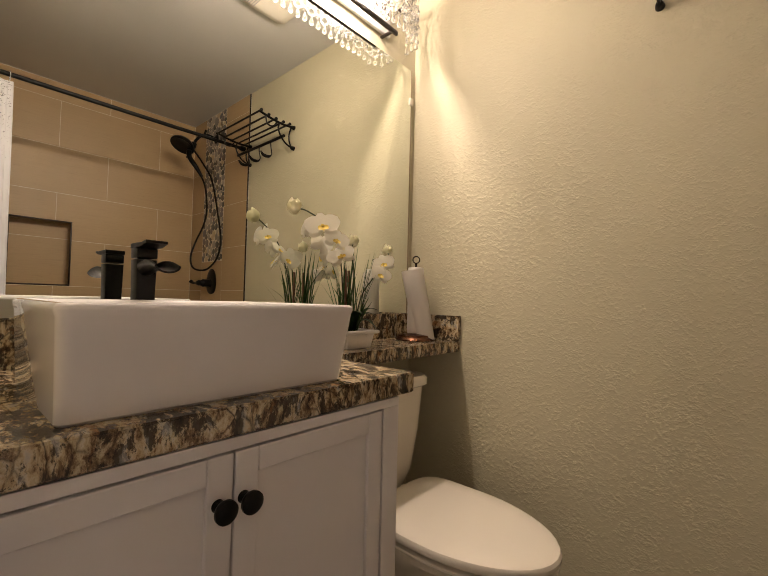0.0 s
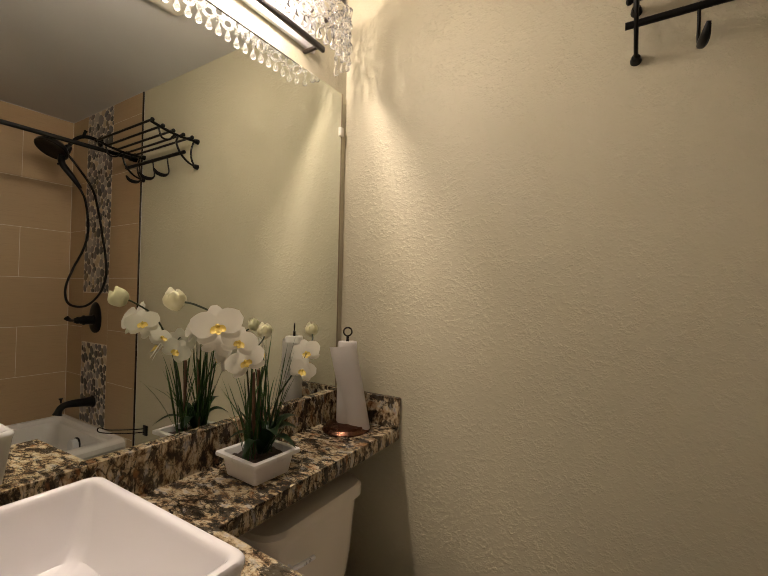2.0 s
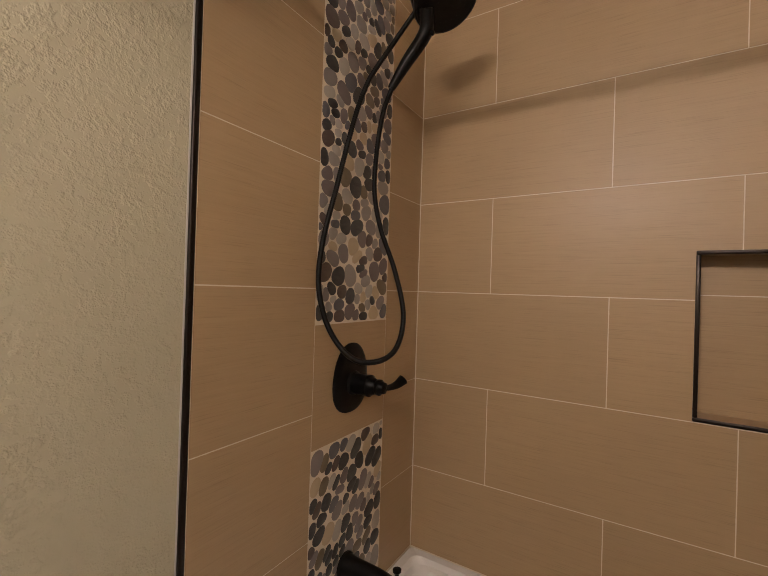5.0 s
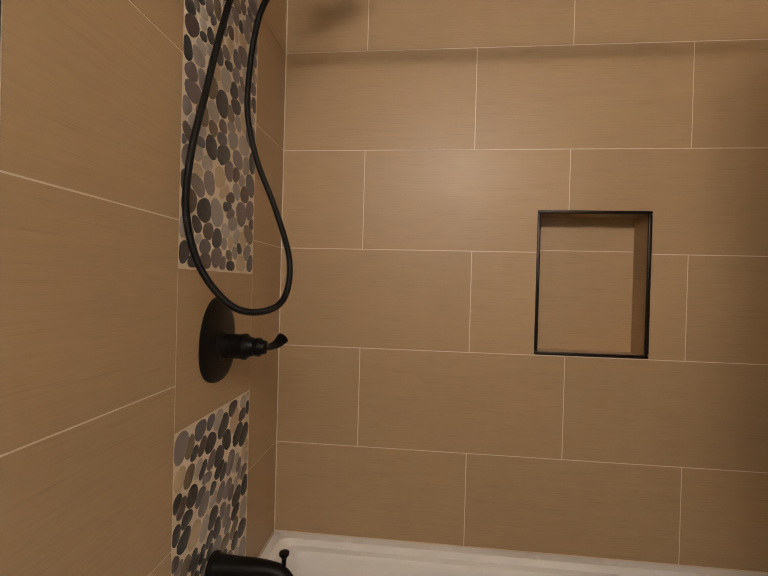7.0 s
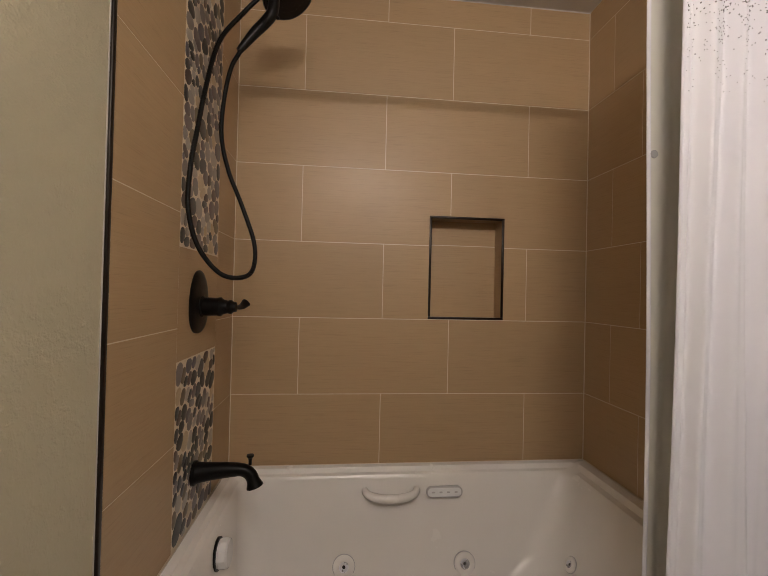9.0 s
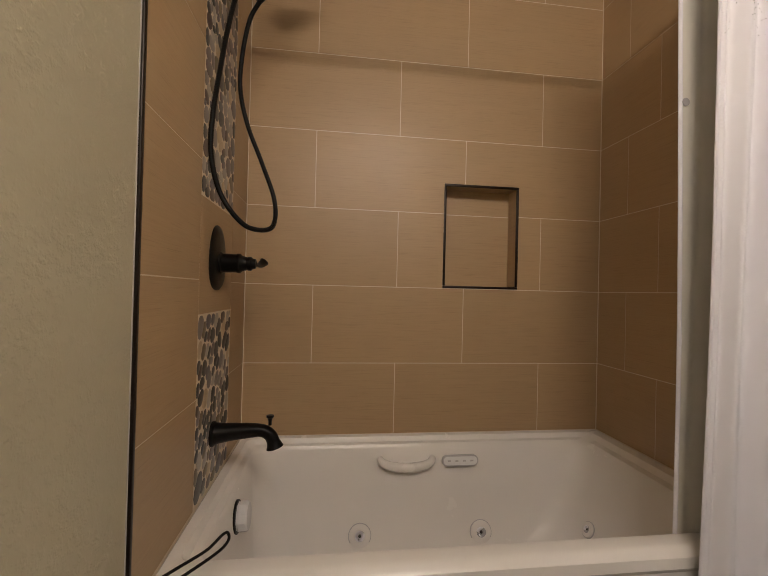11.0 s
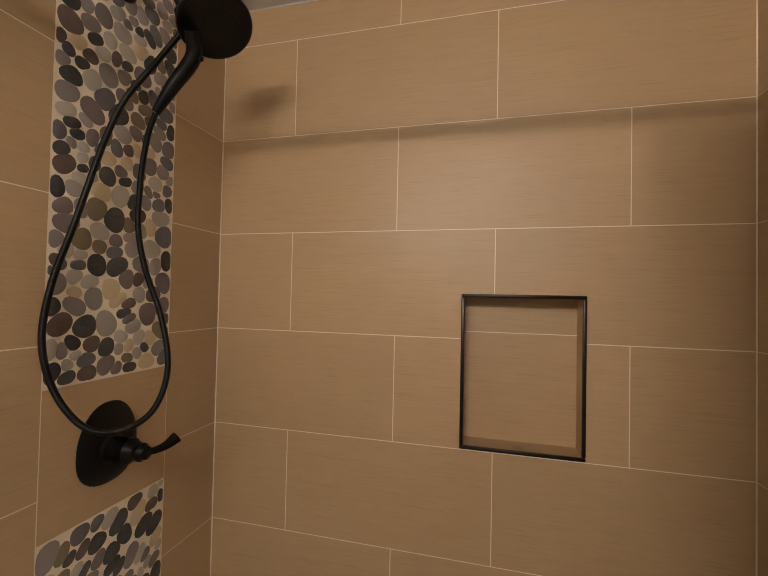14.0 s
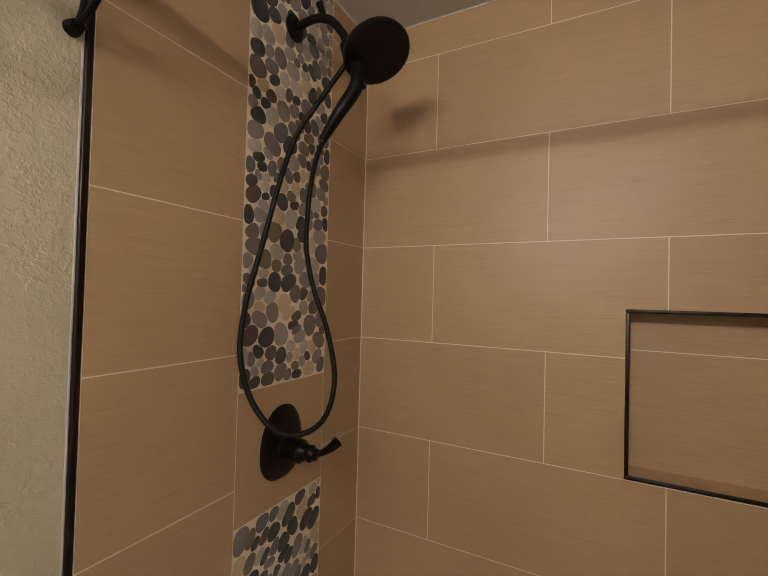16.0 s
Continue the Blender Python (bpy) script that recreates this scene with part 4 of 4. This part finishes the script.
def blade(start, tip, width, bend, material, name, curl=0.2, n=8):
    """A long thin leaf with a fold along its middle."""
    a, b = Vector(start), Vector(tip)
    d = b - a
    side = d.cross(Vector((0, 0, 1)))
    side = side.normalized() if side.length > 1e-4 else Vector((1, 0, 0))
    up = side.cross(d).normalized()
    bm = bmesh.new()
    rows = []
    for i in range(n + 1):
        t = i / n
        p = a + d * t + Vector((0, 0, 1)) * bend * math.sin(math.pi * t)
        w = width * max(0.04, math.sin(math.pi * min(1, 0.12 + 0.88 * t)) ** 0.7)
        rows.append([bm.verts.new(p - side * w + up * w * curl), bm.verts.new(p), bm.verts.new(p + side * w + up * w * curl)])
    for r0, r1 in zip(rows, rows[1:]):
        for q in range(2):
            bm.faces.new((r0[q], r0[q + 1], r1[q + 1], r1[q]))
    bmesh.ops.solidify(bm, geom=list(bm.faces), thickness=0.0006)
    return put(name, bm, material, orchid)


rnd = random.Random(21)
for i in range(46):
    a = rnd.uniform(0, 2 * math.pi)
    h = rnd.uniform(0.10, 0.30)
    cx = OC + Vector((0, -0.028, 0)) if i % 3 == 0 else OC + Vector((0.0, 0.020, 0))
    s = cx + Vector((rnd.uniform(-0.014, 0.014), rnd.uniform(-0.014, 0.014), -0.004))
    lean = rnd.uniform(0.03, 0.10) * (1.3 if h < 0.18 else 0.8)
    t = cx + Vector((lean * math.cos(a), lean * math.sin(a), h))
    if t.x < -1.045:
        t.x = -1.045
    blade(s, t, rnd.uniform(0.0016, 0.0034), rnd.uniform(0.0, 0.03), GRASS, "grass_blade", 0.4, 6)
for dx, dy, dz, w in ((0.055, 0.075, 0.055, 0.020), (0.03, 0.105, 0.075, 0.018), (0.07, -0.010, 0.065, 0.018), (0.045, -0.085, 0.035, 0.012), (-0.045, 0.085, 0.045, 0.016), (-0.05, -0.055, 0.040, 0.012), (0.08, 0.045, 0.02, 0.016)):
    blade(OC + Vector((0, 0.012, 0)), OC + Vector((dx, dy, dz)), w, 0.035, LEAF, "leaf", 0.25, 9)
for p in ((0.006, -0.018), (-0.010, 0.012)):
    put("stake", tube([OC + Vector((p[0], p[1], -0.01)), OC + Vector((p[0] - 0.004, p[1] - 0.006, 0.205))], 0.0042, 8), STAKE, orchid, "thin brown support stake")


def petal(bm, m, length, width, cup, turn):
    n, k = 6, 4
    rows = []
    for i in range(n + 1):
        t = i / n
        w = width * math.sin(math.pi * (0.10 + 0.83 * t)) ** 0.75
        rows.append([m @ (Matrix.Rotation(turn, 4, "Z") @ Vector((length * t, w * (2 * j / k - 1), cup * (t * t) + cup * 0.5 * (2 * j / k - 1) ** 2 * math.sin(math.pi * t)))) for j in range(k + 1)])
    vs = [[bm.verts.new(v) for v in r] for r in rows]
    for a, b in zip(vs, vs[1:]):
        for j in range(k):
            bm.faces.new((a[j], a[j + 1], b[j + 1], b[j]))


def flower(place, facing, size, spin):
    m = aim(place, facing) @ Matrix.Rotation(spin, 4, "Z")
    bm = bmesh.new()
    for ang, ln, w in ((90, 1.0, 0.38), (210, 0.95, 0.34), (330, 0.95, 0.34)):
        petal(bm, m, size * ln, size * w, -size * 0.10, radians(ang))
    for ang in (18, 162):
        petal(bm, m @ Matrix.Translation((0, 0, size * 0.05)), size * 1.08, size * 0.58, size * 0.06, radians(ang))
    bmesh.ops.solidify(bm, geom=list(bm.faces), thickness=0.0006)
    fl = put("flower", bm, PETAL, orchid, "open white orchid flower")
    bm = bmesh.new()
    for ang in (-130, -50, -90):
        petal(bm, m @ Matrix.Translation((0, 0, size * 0.10)), size * 0.42, size * 0.16, size * 0.20, radians(ang))
    lathe([(size * 0.02, 0.0), (size * 0.10, size * 0.10), (size * 0.09, size * 0.20), (0.0005, size * 0.26)], 8, m, bm)
    part("lip", bm, LIP, fl, "yellow orchid lip")


def bud(place, size):
    m = aim(place, (0.25, -0.35, 1))
    bm = bmesh.new()
    for i, (r, h) in enumerate(((0.78, 1.9), (0.88, 1.75), (0.82, 2.0), (0.92, 1.7), (0.84, 1.85))):
        a = 2 * math.pi * i / 5
        rows = []
        for s in range(7):
            t = s / 6
            rr = size * r * (math.sin(math.pi * (0.10 + 0.74 * t)) + 0.10 * t)
            half = 0.78 * math.sin(math.pi * (0.16 + 0.74 * t)) ** 0.6
            rows.append([bm.verts.new(m @ Vector((rr * math.cos(a + half * q), rr * math.sin(a + half * q), size * (h * t - 1) - 0.12 * size * t * q * q))) for q in (-1, -0.5, 0, 0.5, 1)])
        for u, v in zip(rows, rows[1:]):
            for q in range(4):
                bm.faces.new((u[q], u[q + 1], v[q + 1], v[q]))
    bmesh.ops.solidify(bm, geom=list(bm.faces), thickness=0.0006)
    b = put("bud", bm, BUD_PETAL, orchid, "half-open pale yellow orchid bud")
    part("bud_heart", lathe([(0.0005, -size), (size * 0.3, -size * 0.8), (size * 0.52, -size * 0.2), (size * 0.40, size * 0.45), (0.0005, size * 0.75)], 12, m), BUD, b, "yellow-green heart of the bud")


def spray(points, r=0.0022):
    put("stem", tube(curve_through(points, 6), r, 7), STEM, orchid)


spray([OC + Vector((0.004, -0.020, 0)), (-0.938, 0.918, 1.10), (-0.930, 0.895, 1.20), (-0.930, 0.855, 1.275), (-0.950, 0.790, 1.315), (-0.965, 0.752, 1.325)])
spray([OC + Vector((-0.004, 0.020, 0)), (-0.935, 1.000, 1.07), (-0.925, 1.040, 1.13), (-0.920, 1.085, 1.175), (-0.935, 1.130, 1.215), (-0.955, 1.150, 1.235)])
spray([(-0.932, 0.900, 1.19), (-0.925, 0.925, 1.215), (-0.935, 0.955, 1.235), (-0.945, 0.965, 1.245)], 0.0016)
flower((-0.915, 0.812, 1.272), (0.75, -0.62, 0.35), 0.050, 0.2)
flower((-0.905, 0.858, 1.236), (0.80, -0.35, 0.3), 0.038, -0.3)
flower((-0.905, 0.880, 1.190), (0.45, -0.65, 0.45), 0.042, 0.5)
flower((-0.925, 0.930, 1.205), (0.75, 0.55, 0.15), 0.040, 0.1)
flower((-0.965, 0.850, 1.225), (-0.75, 0.35, 0.4), 0.036, 0.4)
flower((-0.975, 0.800, 1.265), (-0.7, -0.5, 0.3), 0.036, -0.2)
flower((-0.985, 0.880, 1.190), (-0.85, -0.3, 0.2), 0.034, 0.7)
flower((-0.915, 1.090, 1.155), (0.65, 0.60, 0.35), 0.036, 0.2)
flower((-0.905, 1.060, 1.145), (0.75, -0.50, 0.2), 0.034, -0.4)
flower((-0.925, 1.095, 1.185), (0.55, -0.75, 0.25), 0.038, 0.3)
flower((-0.955, 1.105, 1.170), (-0.8, 0.1, 0.1), 0.036, 0.5)
bud((-0.966, 0.748, 1.329), 0.024)
bud((-0.945, 0.968, 1.252), 0.021)
bud((-0.958, 1.152, 1.243), 0.021)

towel = base("paper_towel_roll", (-0.962, 1.330, TOP), "white paper towel roll on an aged copper stand", "paper towel")
TC = Vector((-0.962, 1.330, TOP))
put("stand_base", lathe([(0.074, 0), (0.076, 0.004), (0.070, 0.010), (0.066, 0.013), (0.064, 0.020), (0.050, 0.024), (0.012, 0.030)], 36, Matrix.Translation(TC)), COPPER, towel, "round aged copper base")
put("post", tube([TC + Vector((0, 0, 0.02)), TC + Vector((0, 0, 0.302))], 0.0045, 10), BRONZE, towel)
put("ring", tube([TC + Vector((0.0095 * math.cos(a), 0.0095 * math.cos(a), 0.3155 + 0.0135 * math.sin(a))) for a in [2 * math.pi * q / 24 for q in range(25)]], 0.0026, 8), BRONZE, towel)
put("roll", lathe([(0.015, 0.028), (0.029, 0.026), (0.031, 0.030), (0.031, 0.280), (0.029, 0.284), (0.016, 0.286), (0.014, 0.270)], 32, Matrix.Translation(TC)), PAPER, towel)
bm = bmesh.new()
rows = []
for i in range(15):
    t = i / 14
    row = []
    for j in range(13):
        v = j / 12
        a = radians(-160 + 205 * t)
        r = 0.0385 + 0.003 * t + 0.005 * v * (1 - t)
        off = Vector((-0.83, -0.56, 0)) * (0.052 * (v - 0.72))
        row.append(bm.verts.new(TC + off + Vector((r * math.cos(a), r * math.sin(a), 0.014 + 0.250 * v - 0.010 * t * (1 - v) + 0.016 * t * v))))
    rows.append(row)
for a, b in zip(rows, rows[1:]):
    for j in range(12):
        bm.faces.new((a[j], a[j + 1], b[j + 1], b[j]))
bmesh.ops.solidify(bm, geom=list(bm.faces), thickness=0.0008)
put("loose_sheet", bm, PAPER, towel, "loose end of the paper towel")

# ---- ceiling fixtures ----
fan = base("exhaust_fan", (-0.56, 1.055, CEIL), "white plastic ceiling exhaust fan grille with slots", "vent")
bm = bmesh.new()
loft(bm, [[(x, y, z) for x, y in rounded_rect(-0.685 + q, 0.930 + q, -0.435 - q, 1.180 - q, 0.03 - q * 0.5)] for q, z in ((0, CEIL), (0, CEIL - 0.012), (0.012, CEIL - 0.022), (0.04, CEIL - 0.024))])
put("cover", bm, PLASTIC, fan)
# Grey strips laid on the cover paint the shade of its slots.
for i in range(6):
    y = 0.946 + 0.011 * i
    put("slot_shade", box((-0.655, y, CEIL - 0.0262), (-0.465, y + 0.0035, CEIL - 0.0235), 0.0008), PLAQUE, fan)
register = base("air_register", (0.02, 0.22, CEIL), "white metal ceiling air register with slats", "vent")
bm = bmesh.new()
for lo, hi in (((-0.10, 0.09), (0.14, 0.115)), ((-0.10, 0.325), (0.14, 0.35)), ((-0.10, 0.115), (-0.075, 0.325)), ((0.115, 0.115), (0.14, 0.325))):
    add_box(bm, (*lo, CEIL - 0.008), (*hi, CEIL), 0.002)
put("frame", bm, PLASTIC, register)
# Dark sheet on the ceiling stands for the shaded duct behind the slats.
put("shade_backing", box((-0.075, 0.115, CEIL - 0.002), (0.115, 0.325, CEIL)), GAP_SHADE, register)
for i in range(11):
    y = 0.124 + 0.0185 * i
    bm = box((-0.075, -0.007, -0.0008), (0.115, 0.007, 0.0008))
    bmesh.ops.transform(bm, matrix=Matrix.Translation((0, y, CEIL - 0.006)) @ Matrix.Rotation(radians(35), 4, "X"), verts=bm.verts)
    put("slat", bm, PLASTIC, register)

# ---- tiles ----
GAP = 0.0013


def tile_on(wall, outline, axis, face, back):
    ob = part("tile", prism(outline, min(face, back), max(face, back), axis), TILE, wall, "", False)
    return ob


def rect(a0, b0, a1, b1):
    return [(a0 + GAP, b0 + GAP), (a1 - GAP, b0 + GAP), (a1 - GAP, b1 - GAP), (a0 + GAP, b1 - GAP)]


TUBZ = UZ - 0.004
COL = {"a": 1.190, "b": 0.858, "c": 0.580, "d": 0.248}
bands = [(ROW[0], CEIL)] + [(ROW[i + 1], ROW[i]) for i in range(5)] + [(TUBZ, ROW[5])]
for i, (z0, z1) in enumerate(bands):
    cuts = [TILE_N, COL["b"], COL["d"], TILE_S] if i % 2 == 0 else [TILE_N, COL["a"], COL["c"], TILE_S]
    for y1, y0 in zip(cuts, cuts[1:]):
        if i == 3 and y1 == COL["a"]:
            o = [(y0 + GAP, NZ1), (NY1, NZ1), (NY1, z0 + GAP), (y1 - GAP, z0 + GAP), (y1 - GAP, z1 - GAP), (y0 + GAP, z1 - GAP)]
        elif i == 3 and y1 == COL["c"]:
            o = [(y1 - GAP, NZ1), (y1 - GAP, z1 - GAP), (y0 + GAP, z1 - GAP), (y0 + GAP, z0 + GAP), (NY0, z0 + GAP), (NY0, NZ1)]
        elif i == 4 and y1 == COL["b"]:
            tile_on(wall_east, rect(NY1, z0, y1, z1), 0, TILE_E, TILE_E + 0.006)
            o = rect(y0, z0, NY0, z1)
        else:
            o = rect(y0, z0, y1, z1)
        tile_on(wall_east, o, 0, TILE_E, TILE_E + 0.006)
# niche lining and its dark edge
part("grout_line", box((NX - 0.0034, NY0 + 0.006, 1.4192), (NX - 0.001, NY1 - 0.006, 1.4228)), GROUT, wall_east, "", False)
for z0, z1 in ((NZ0 + 0.002, 1.421), (1.421, NZ1 - 0.002)):
    tile_on(wall_east, rect(NY0 + 0.002, z0, NY1 - 0.002, z1), 0, NX - 0.004, NX)
tile_on(wall_east, [(TILE_E + 0.004, NY0), (NX, NY0), (NX, NY1), (TILE_E + 0.004, NY1)], 2, NZ0, NZ0 + 0.005)
tile_on(wall_east, [(TILE_E + 0.004, NY0), (NX, NY0), (NX, NY1), (TILE_E + 0.004, NY1)], 2, NZ1 - 0.005, NZ1)
tile_on(wall_east, [(TILE_E + 0.004, NZ0 + 0.006), (NX - 0.005, NZ0 + 0.006), (NX - 0.005, NZ1 - 0.006), (TILE_E + 0.004, NZ1 - 0.006)], 1, NY0, NY0 + 0.005)
tile_on(wall_east, [(TILE_E + 0.004, NZ0 + 0.006), (NX - 0.005, NZ0 + 0.006), (NX - 0.005, NZ1 - 0.006), (TILE_E + 0.004, NZ1 - 0.006)], 1, NY1 - 0.005, NY1)
T = 0.0090
for lo, hi in (((NY0 - 0.001, NZ0 - 0.001), (NY1 + 0.001, NZ0 + T)), ((NY0 - 0.001, NZ1 - T), (NY1 + 0.001, NZ1 + 0.001)), ((NY0 - 0.001, NZ0 + T), (NY0 + T, NZ1 - T)), ((NY1 - T, NZ0 + T), (NY1 + 0.001, NZ1 - T))):
    part("niche_trim", box((TILE_E - 0.0035, *lo), (TILE_E + 0.006, *hi), 0.0025), BRONZE, wall_east, "dark bronze niche edge trim")

# shower wall: tiles beside the pebbles
PX0, PX1 = 0.655, 0.980
PZ_LO, PZ_UP = 1.012, 1.319
for z0, z1 in bands:
    tile_on(wall_north_shower, rect(EDGE + 0.007, z0, PX0, z1), 1, TILE_N, TILE_N + 0.006)
    tile_on(wall_north_shower, rect(PX1, z0, TILE_E, z1), 1, TILE_N, TILE_N + 0.006)
tile_on(wall_north_shower, rect(PX0, PZ_LO, PX1, PZ_UP), 1, TILE_N, TILE_N + 0.006)
part("tile", box((EDGE + 0.006, TILE_N, 0.0), (UX0 - 0.002, TILE_N + 0.006, TUBZ - 0.002)), TILE, wall_north_shower, "", False)
for i, (z0, z1) in enumerate(bands):
    cuts = [0.46, 0.72, 1.025, TILE_E] if i % 2 else [0.46, 0.87, TILE_E]
    cuts[0] = 0.442
    for x0, x1 in zip(cuts, cuts[1:]):
        tile_on(wall_south_shower, rect(x0, z0, x1, z1), 1, TILE_S, TILE_S - 0.006)


# pale caulk in the corners
for cx, cy, nm in ((TILE_E, TILE_N, "north"), (TILE_E, TILE_S, "south")):
    s = -1 if nm == "north" else 1
    bead = part("corner_caulk", tube([(cx - 0.0008, cy + s * 0.0008, TUBZ), (cx - 0.0008, cy + s * 0.0008, CEIL)], 0.0019, 6), GROUT)
    tagged(bead, "thin pale caulk bead in the tiled corner", "structure", "", "structure")
for p, q in (((TILE_E - 0.0008, TILE_S, CEIL - 0.0008), (TILE_E - 0.0008, TILE_N, CEIL - 0.0008)), ((EDGE + 0.008, TILE_N - 0.0008, CEIL - 0.0008), (TILE_E, TILE_N - 0.0008, CEIL - 0.0008))):
    bead = part("ceiling_caulk", tube([p, q], 0.0024, 6), CEILING)
    tagged(bead, "thin pale caulk bead under the ceiling", "structure", "", "structure")


# ---- pebbles ----
def clip_poly(poly, p, n):
    """Keep the part of poly on the side of p against n."""
    out = []
    for a, b in zip(poly, poly[1:] + poly[:1]):
        da, db = (a[0] - p[0]) * n[0] + (a[1] - p[1]) * n[1], (b[0] - p[0]) * n[0] + (b[1] - p[1]) * n[1]
        if da <= 0:
            out.append(a)
        if da * db < 0:
            t = da / (da - db)
            out.append((a[0] + t * (b[0] - a[0]), a[1] + t * (b[1] - a[1])))
    return out


def cells(seeds, frame_poly, reach=0.13):
    """Cells of the seeds inside an outline."""
    res = []
    for s in seeds:
        poly = list(frame_poly)
        for o in seeds:
            if o is s or abs(o[0] - s[0]) > reach or abs(o[1] - s[1]) > reach:
                continue
            poly = clip_poly(poly, ((s[0] + o[0]) / 2, (s[1] + o[1]) / 2), (o[0] - s[0], o[1] - s[1]))
            if len(poly) < 3:
                break
        res.append(poly)
    return res


def centre(poly):
    """Middle of the area of an outline."""
    area = cx = cz = 0.0
    for a, b in zip(poly, poly[1:] + poly[:1]):
        k = a[0] * b[1] - b[0] * a[1]
        area, cx, cz = area + k, cx + k * (a[0] + b[0]), cz + k * (a[1] + b[1])
    return (cx / (3 * area), cz / (3 * area)) if abs(area) > 1e-9 else poly[0]


def reach_of(poly, c, a):
    """Distance from c to the outline in the direction a."""
    d = (math.cos(a), math.sin(a))
    best = 1.0
    for p, q in zip(poly, poly[1:] + poly[:1]):
        ex, ez = q[0] - p[0], q[1] - p[1]
        den = d[0] * ez - d[1] * ex
        if abs(den) < 1e-12:
            continue
        t = ((p[0] - c[0]) * ez - (p[1] - c[1]) * ex) / den
        if t > 0:
            best = min(best, t)
    return best


def pebble_patch(x0, z0, x1, z1, count, seed, angle, stretch, relax):
    """River stones set close in a panel; they lie along the angle, longer by the stretch."""
    rnd = random.Random(seed)
    ca, sa = math.cos(angle), math.sin(angle)

    def flat(p):
        return (p[0] * ca + p[1] * sa) / stretch, -p[0] * sa + p[1] * ca

    def back(p):
        return p[0] * stretch * ca - p[1] * sa, p[0] * stretch * sa + p[1] * ca
    edge = [flat(q) for q in ((x0, z0), (x1, z0), (x1, z1), (x0, z1))]
    seeds = []
    apart = 0.40 * math.sqrt((x1 - x0) * (z1 - z0) / stretch / count)
    tries = 0
    while len(seeds) < count and tries < 20000:
        tries += 1
        p = flat((rnd.uniform(x0, x1), rnd.uniform(z0, z1)))
        if all((p[0] - o[0]) ** 2 + (p[1] - o[1]) ** 2 > apart ** 2 for o in seeds):
            seeds.append(p)
    for _ in range(relax):
        seeds = [centre(c) if len(c) > 2 else s for c, s in zip(cells(seeds, edge), seeds)]
    for poly in cells(seeds, edge):
        if len(poly) < 3:
            continue
        poly = [back(p) for p in poly]
        c = centre(poly)
        n = 18
        far = [reach_of(poly, c, 2 * math.pi * i / n) for i in range(n)]
        # an oval that fits the cell, blended with the outline of the cell
        sxx = sum((r * math.cos(2 * math.pi * i / n)) ** 2 for i, r in enumerate(far)) / n
        szz = sum((r * math.sin(2 * math.pi * i / n)) ** 2 for i, r in enumerate(far)) / n
        sxz = sum(r * r * math.cos(2 * math.pi * i / n) * math.sin(2 * math.pi * i / n) for i, r in enumerate(far)) / n
        turn = 0.5 * math.atan2(2 * sxz, sxx - szz)
        root = math.sqrt(((sxx - szz) / 2) ** 2 + sxz ** 2)
        la, lb = math.sqrt(2 * ((sxx + szz) / 2 + root)), math.sqrt(max(1e-7, 2 * ((sxx + szz) / 2 - root)))
        lb *= rnd.uniform(0.84, 1.0)
        gap = rnd.uniform(0.0006, 0.0016)
        ring = []
        for i in range(n):
            a = 2 * math.pi * i / n
            oval = la * lb / math.sqrt((lb * math.cos(a - turn)) ** 2 + (la * math.sin(a - turn)) ** 2)
            r = min(oval * 1.12, far[i] - gap)
            ring.append(max(0.004, r * (1 + rnd.uniform(-0.035, 0.035))))
        for _ in range(3):
            ring = [0.22 * ring[i - 1] + 0.56 * ring[i] + 0.22 * ring[(i + 1) % n] for i in range(n)]
        high = 0.0014 + rnd.uniform(0, 0.0010)
        bm = bmesh.new()
        loft(bm, [[(k * r * math.cos(2 * math.pi * i / n), -h, k * r * math.sin(2 * math.pi * i / n)) for i, r in enumerate(ring)]
                  for k, h in ((1.0, 0.0), (0.97, high * 0.6), (0.82, high * 0.97))], False, True)
        ob = part("pebble", bm, PEBBLE, wall_north_shower)
        ob.location = (c[0], TILE_N + 0.0012, c[1])


part("pebble_bed", box((PX0 + 0.001, TILE_N + 0.0010, PZ_UP + 0.001), (PX1 - 0.001, TILE_N + 0.004, CEIL)), PEBBLE_GROUT, wall_north_shower, "grey grout between the pebbles", False)
part("pebble_bed", box((PX0 + 0.001, TILE_N + 0.0010, TUBZ), (PX1 - 0.001, TILE_N + 0.004, PZ_LO - 0.001)), PEBBLE_GROUT, wall_north_shower, "grey grout between the pebbles", False)
pebble_patch(PX0 + 0.002, PZ_UP + 0.003, PX1 - 0.002, CEIL - 0.003, 240, 11, radians(15), 1.15, 0)
pebble_patch(PX0 + 0.002, TUBZ + 0.003, PX1 - 0.002, PZ_LO - 0.003, 106, 12, radians(52), 1.7, 0)
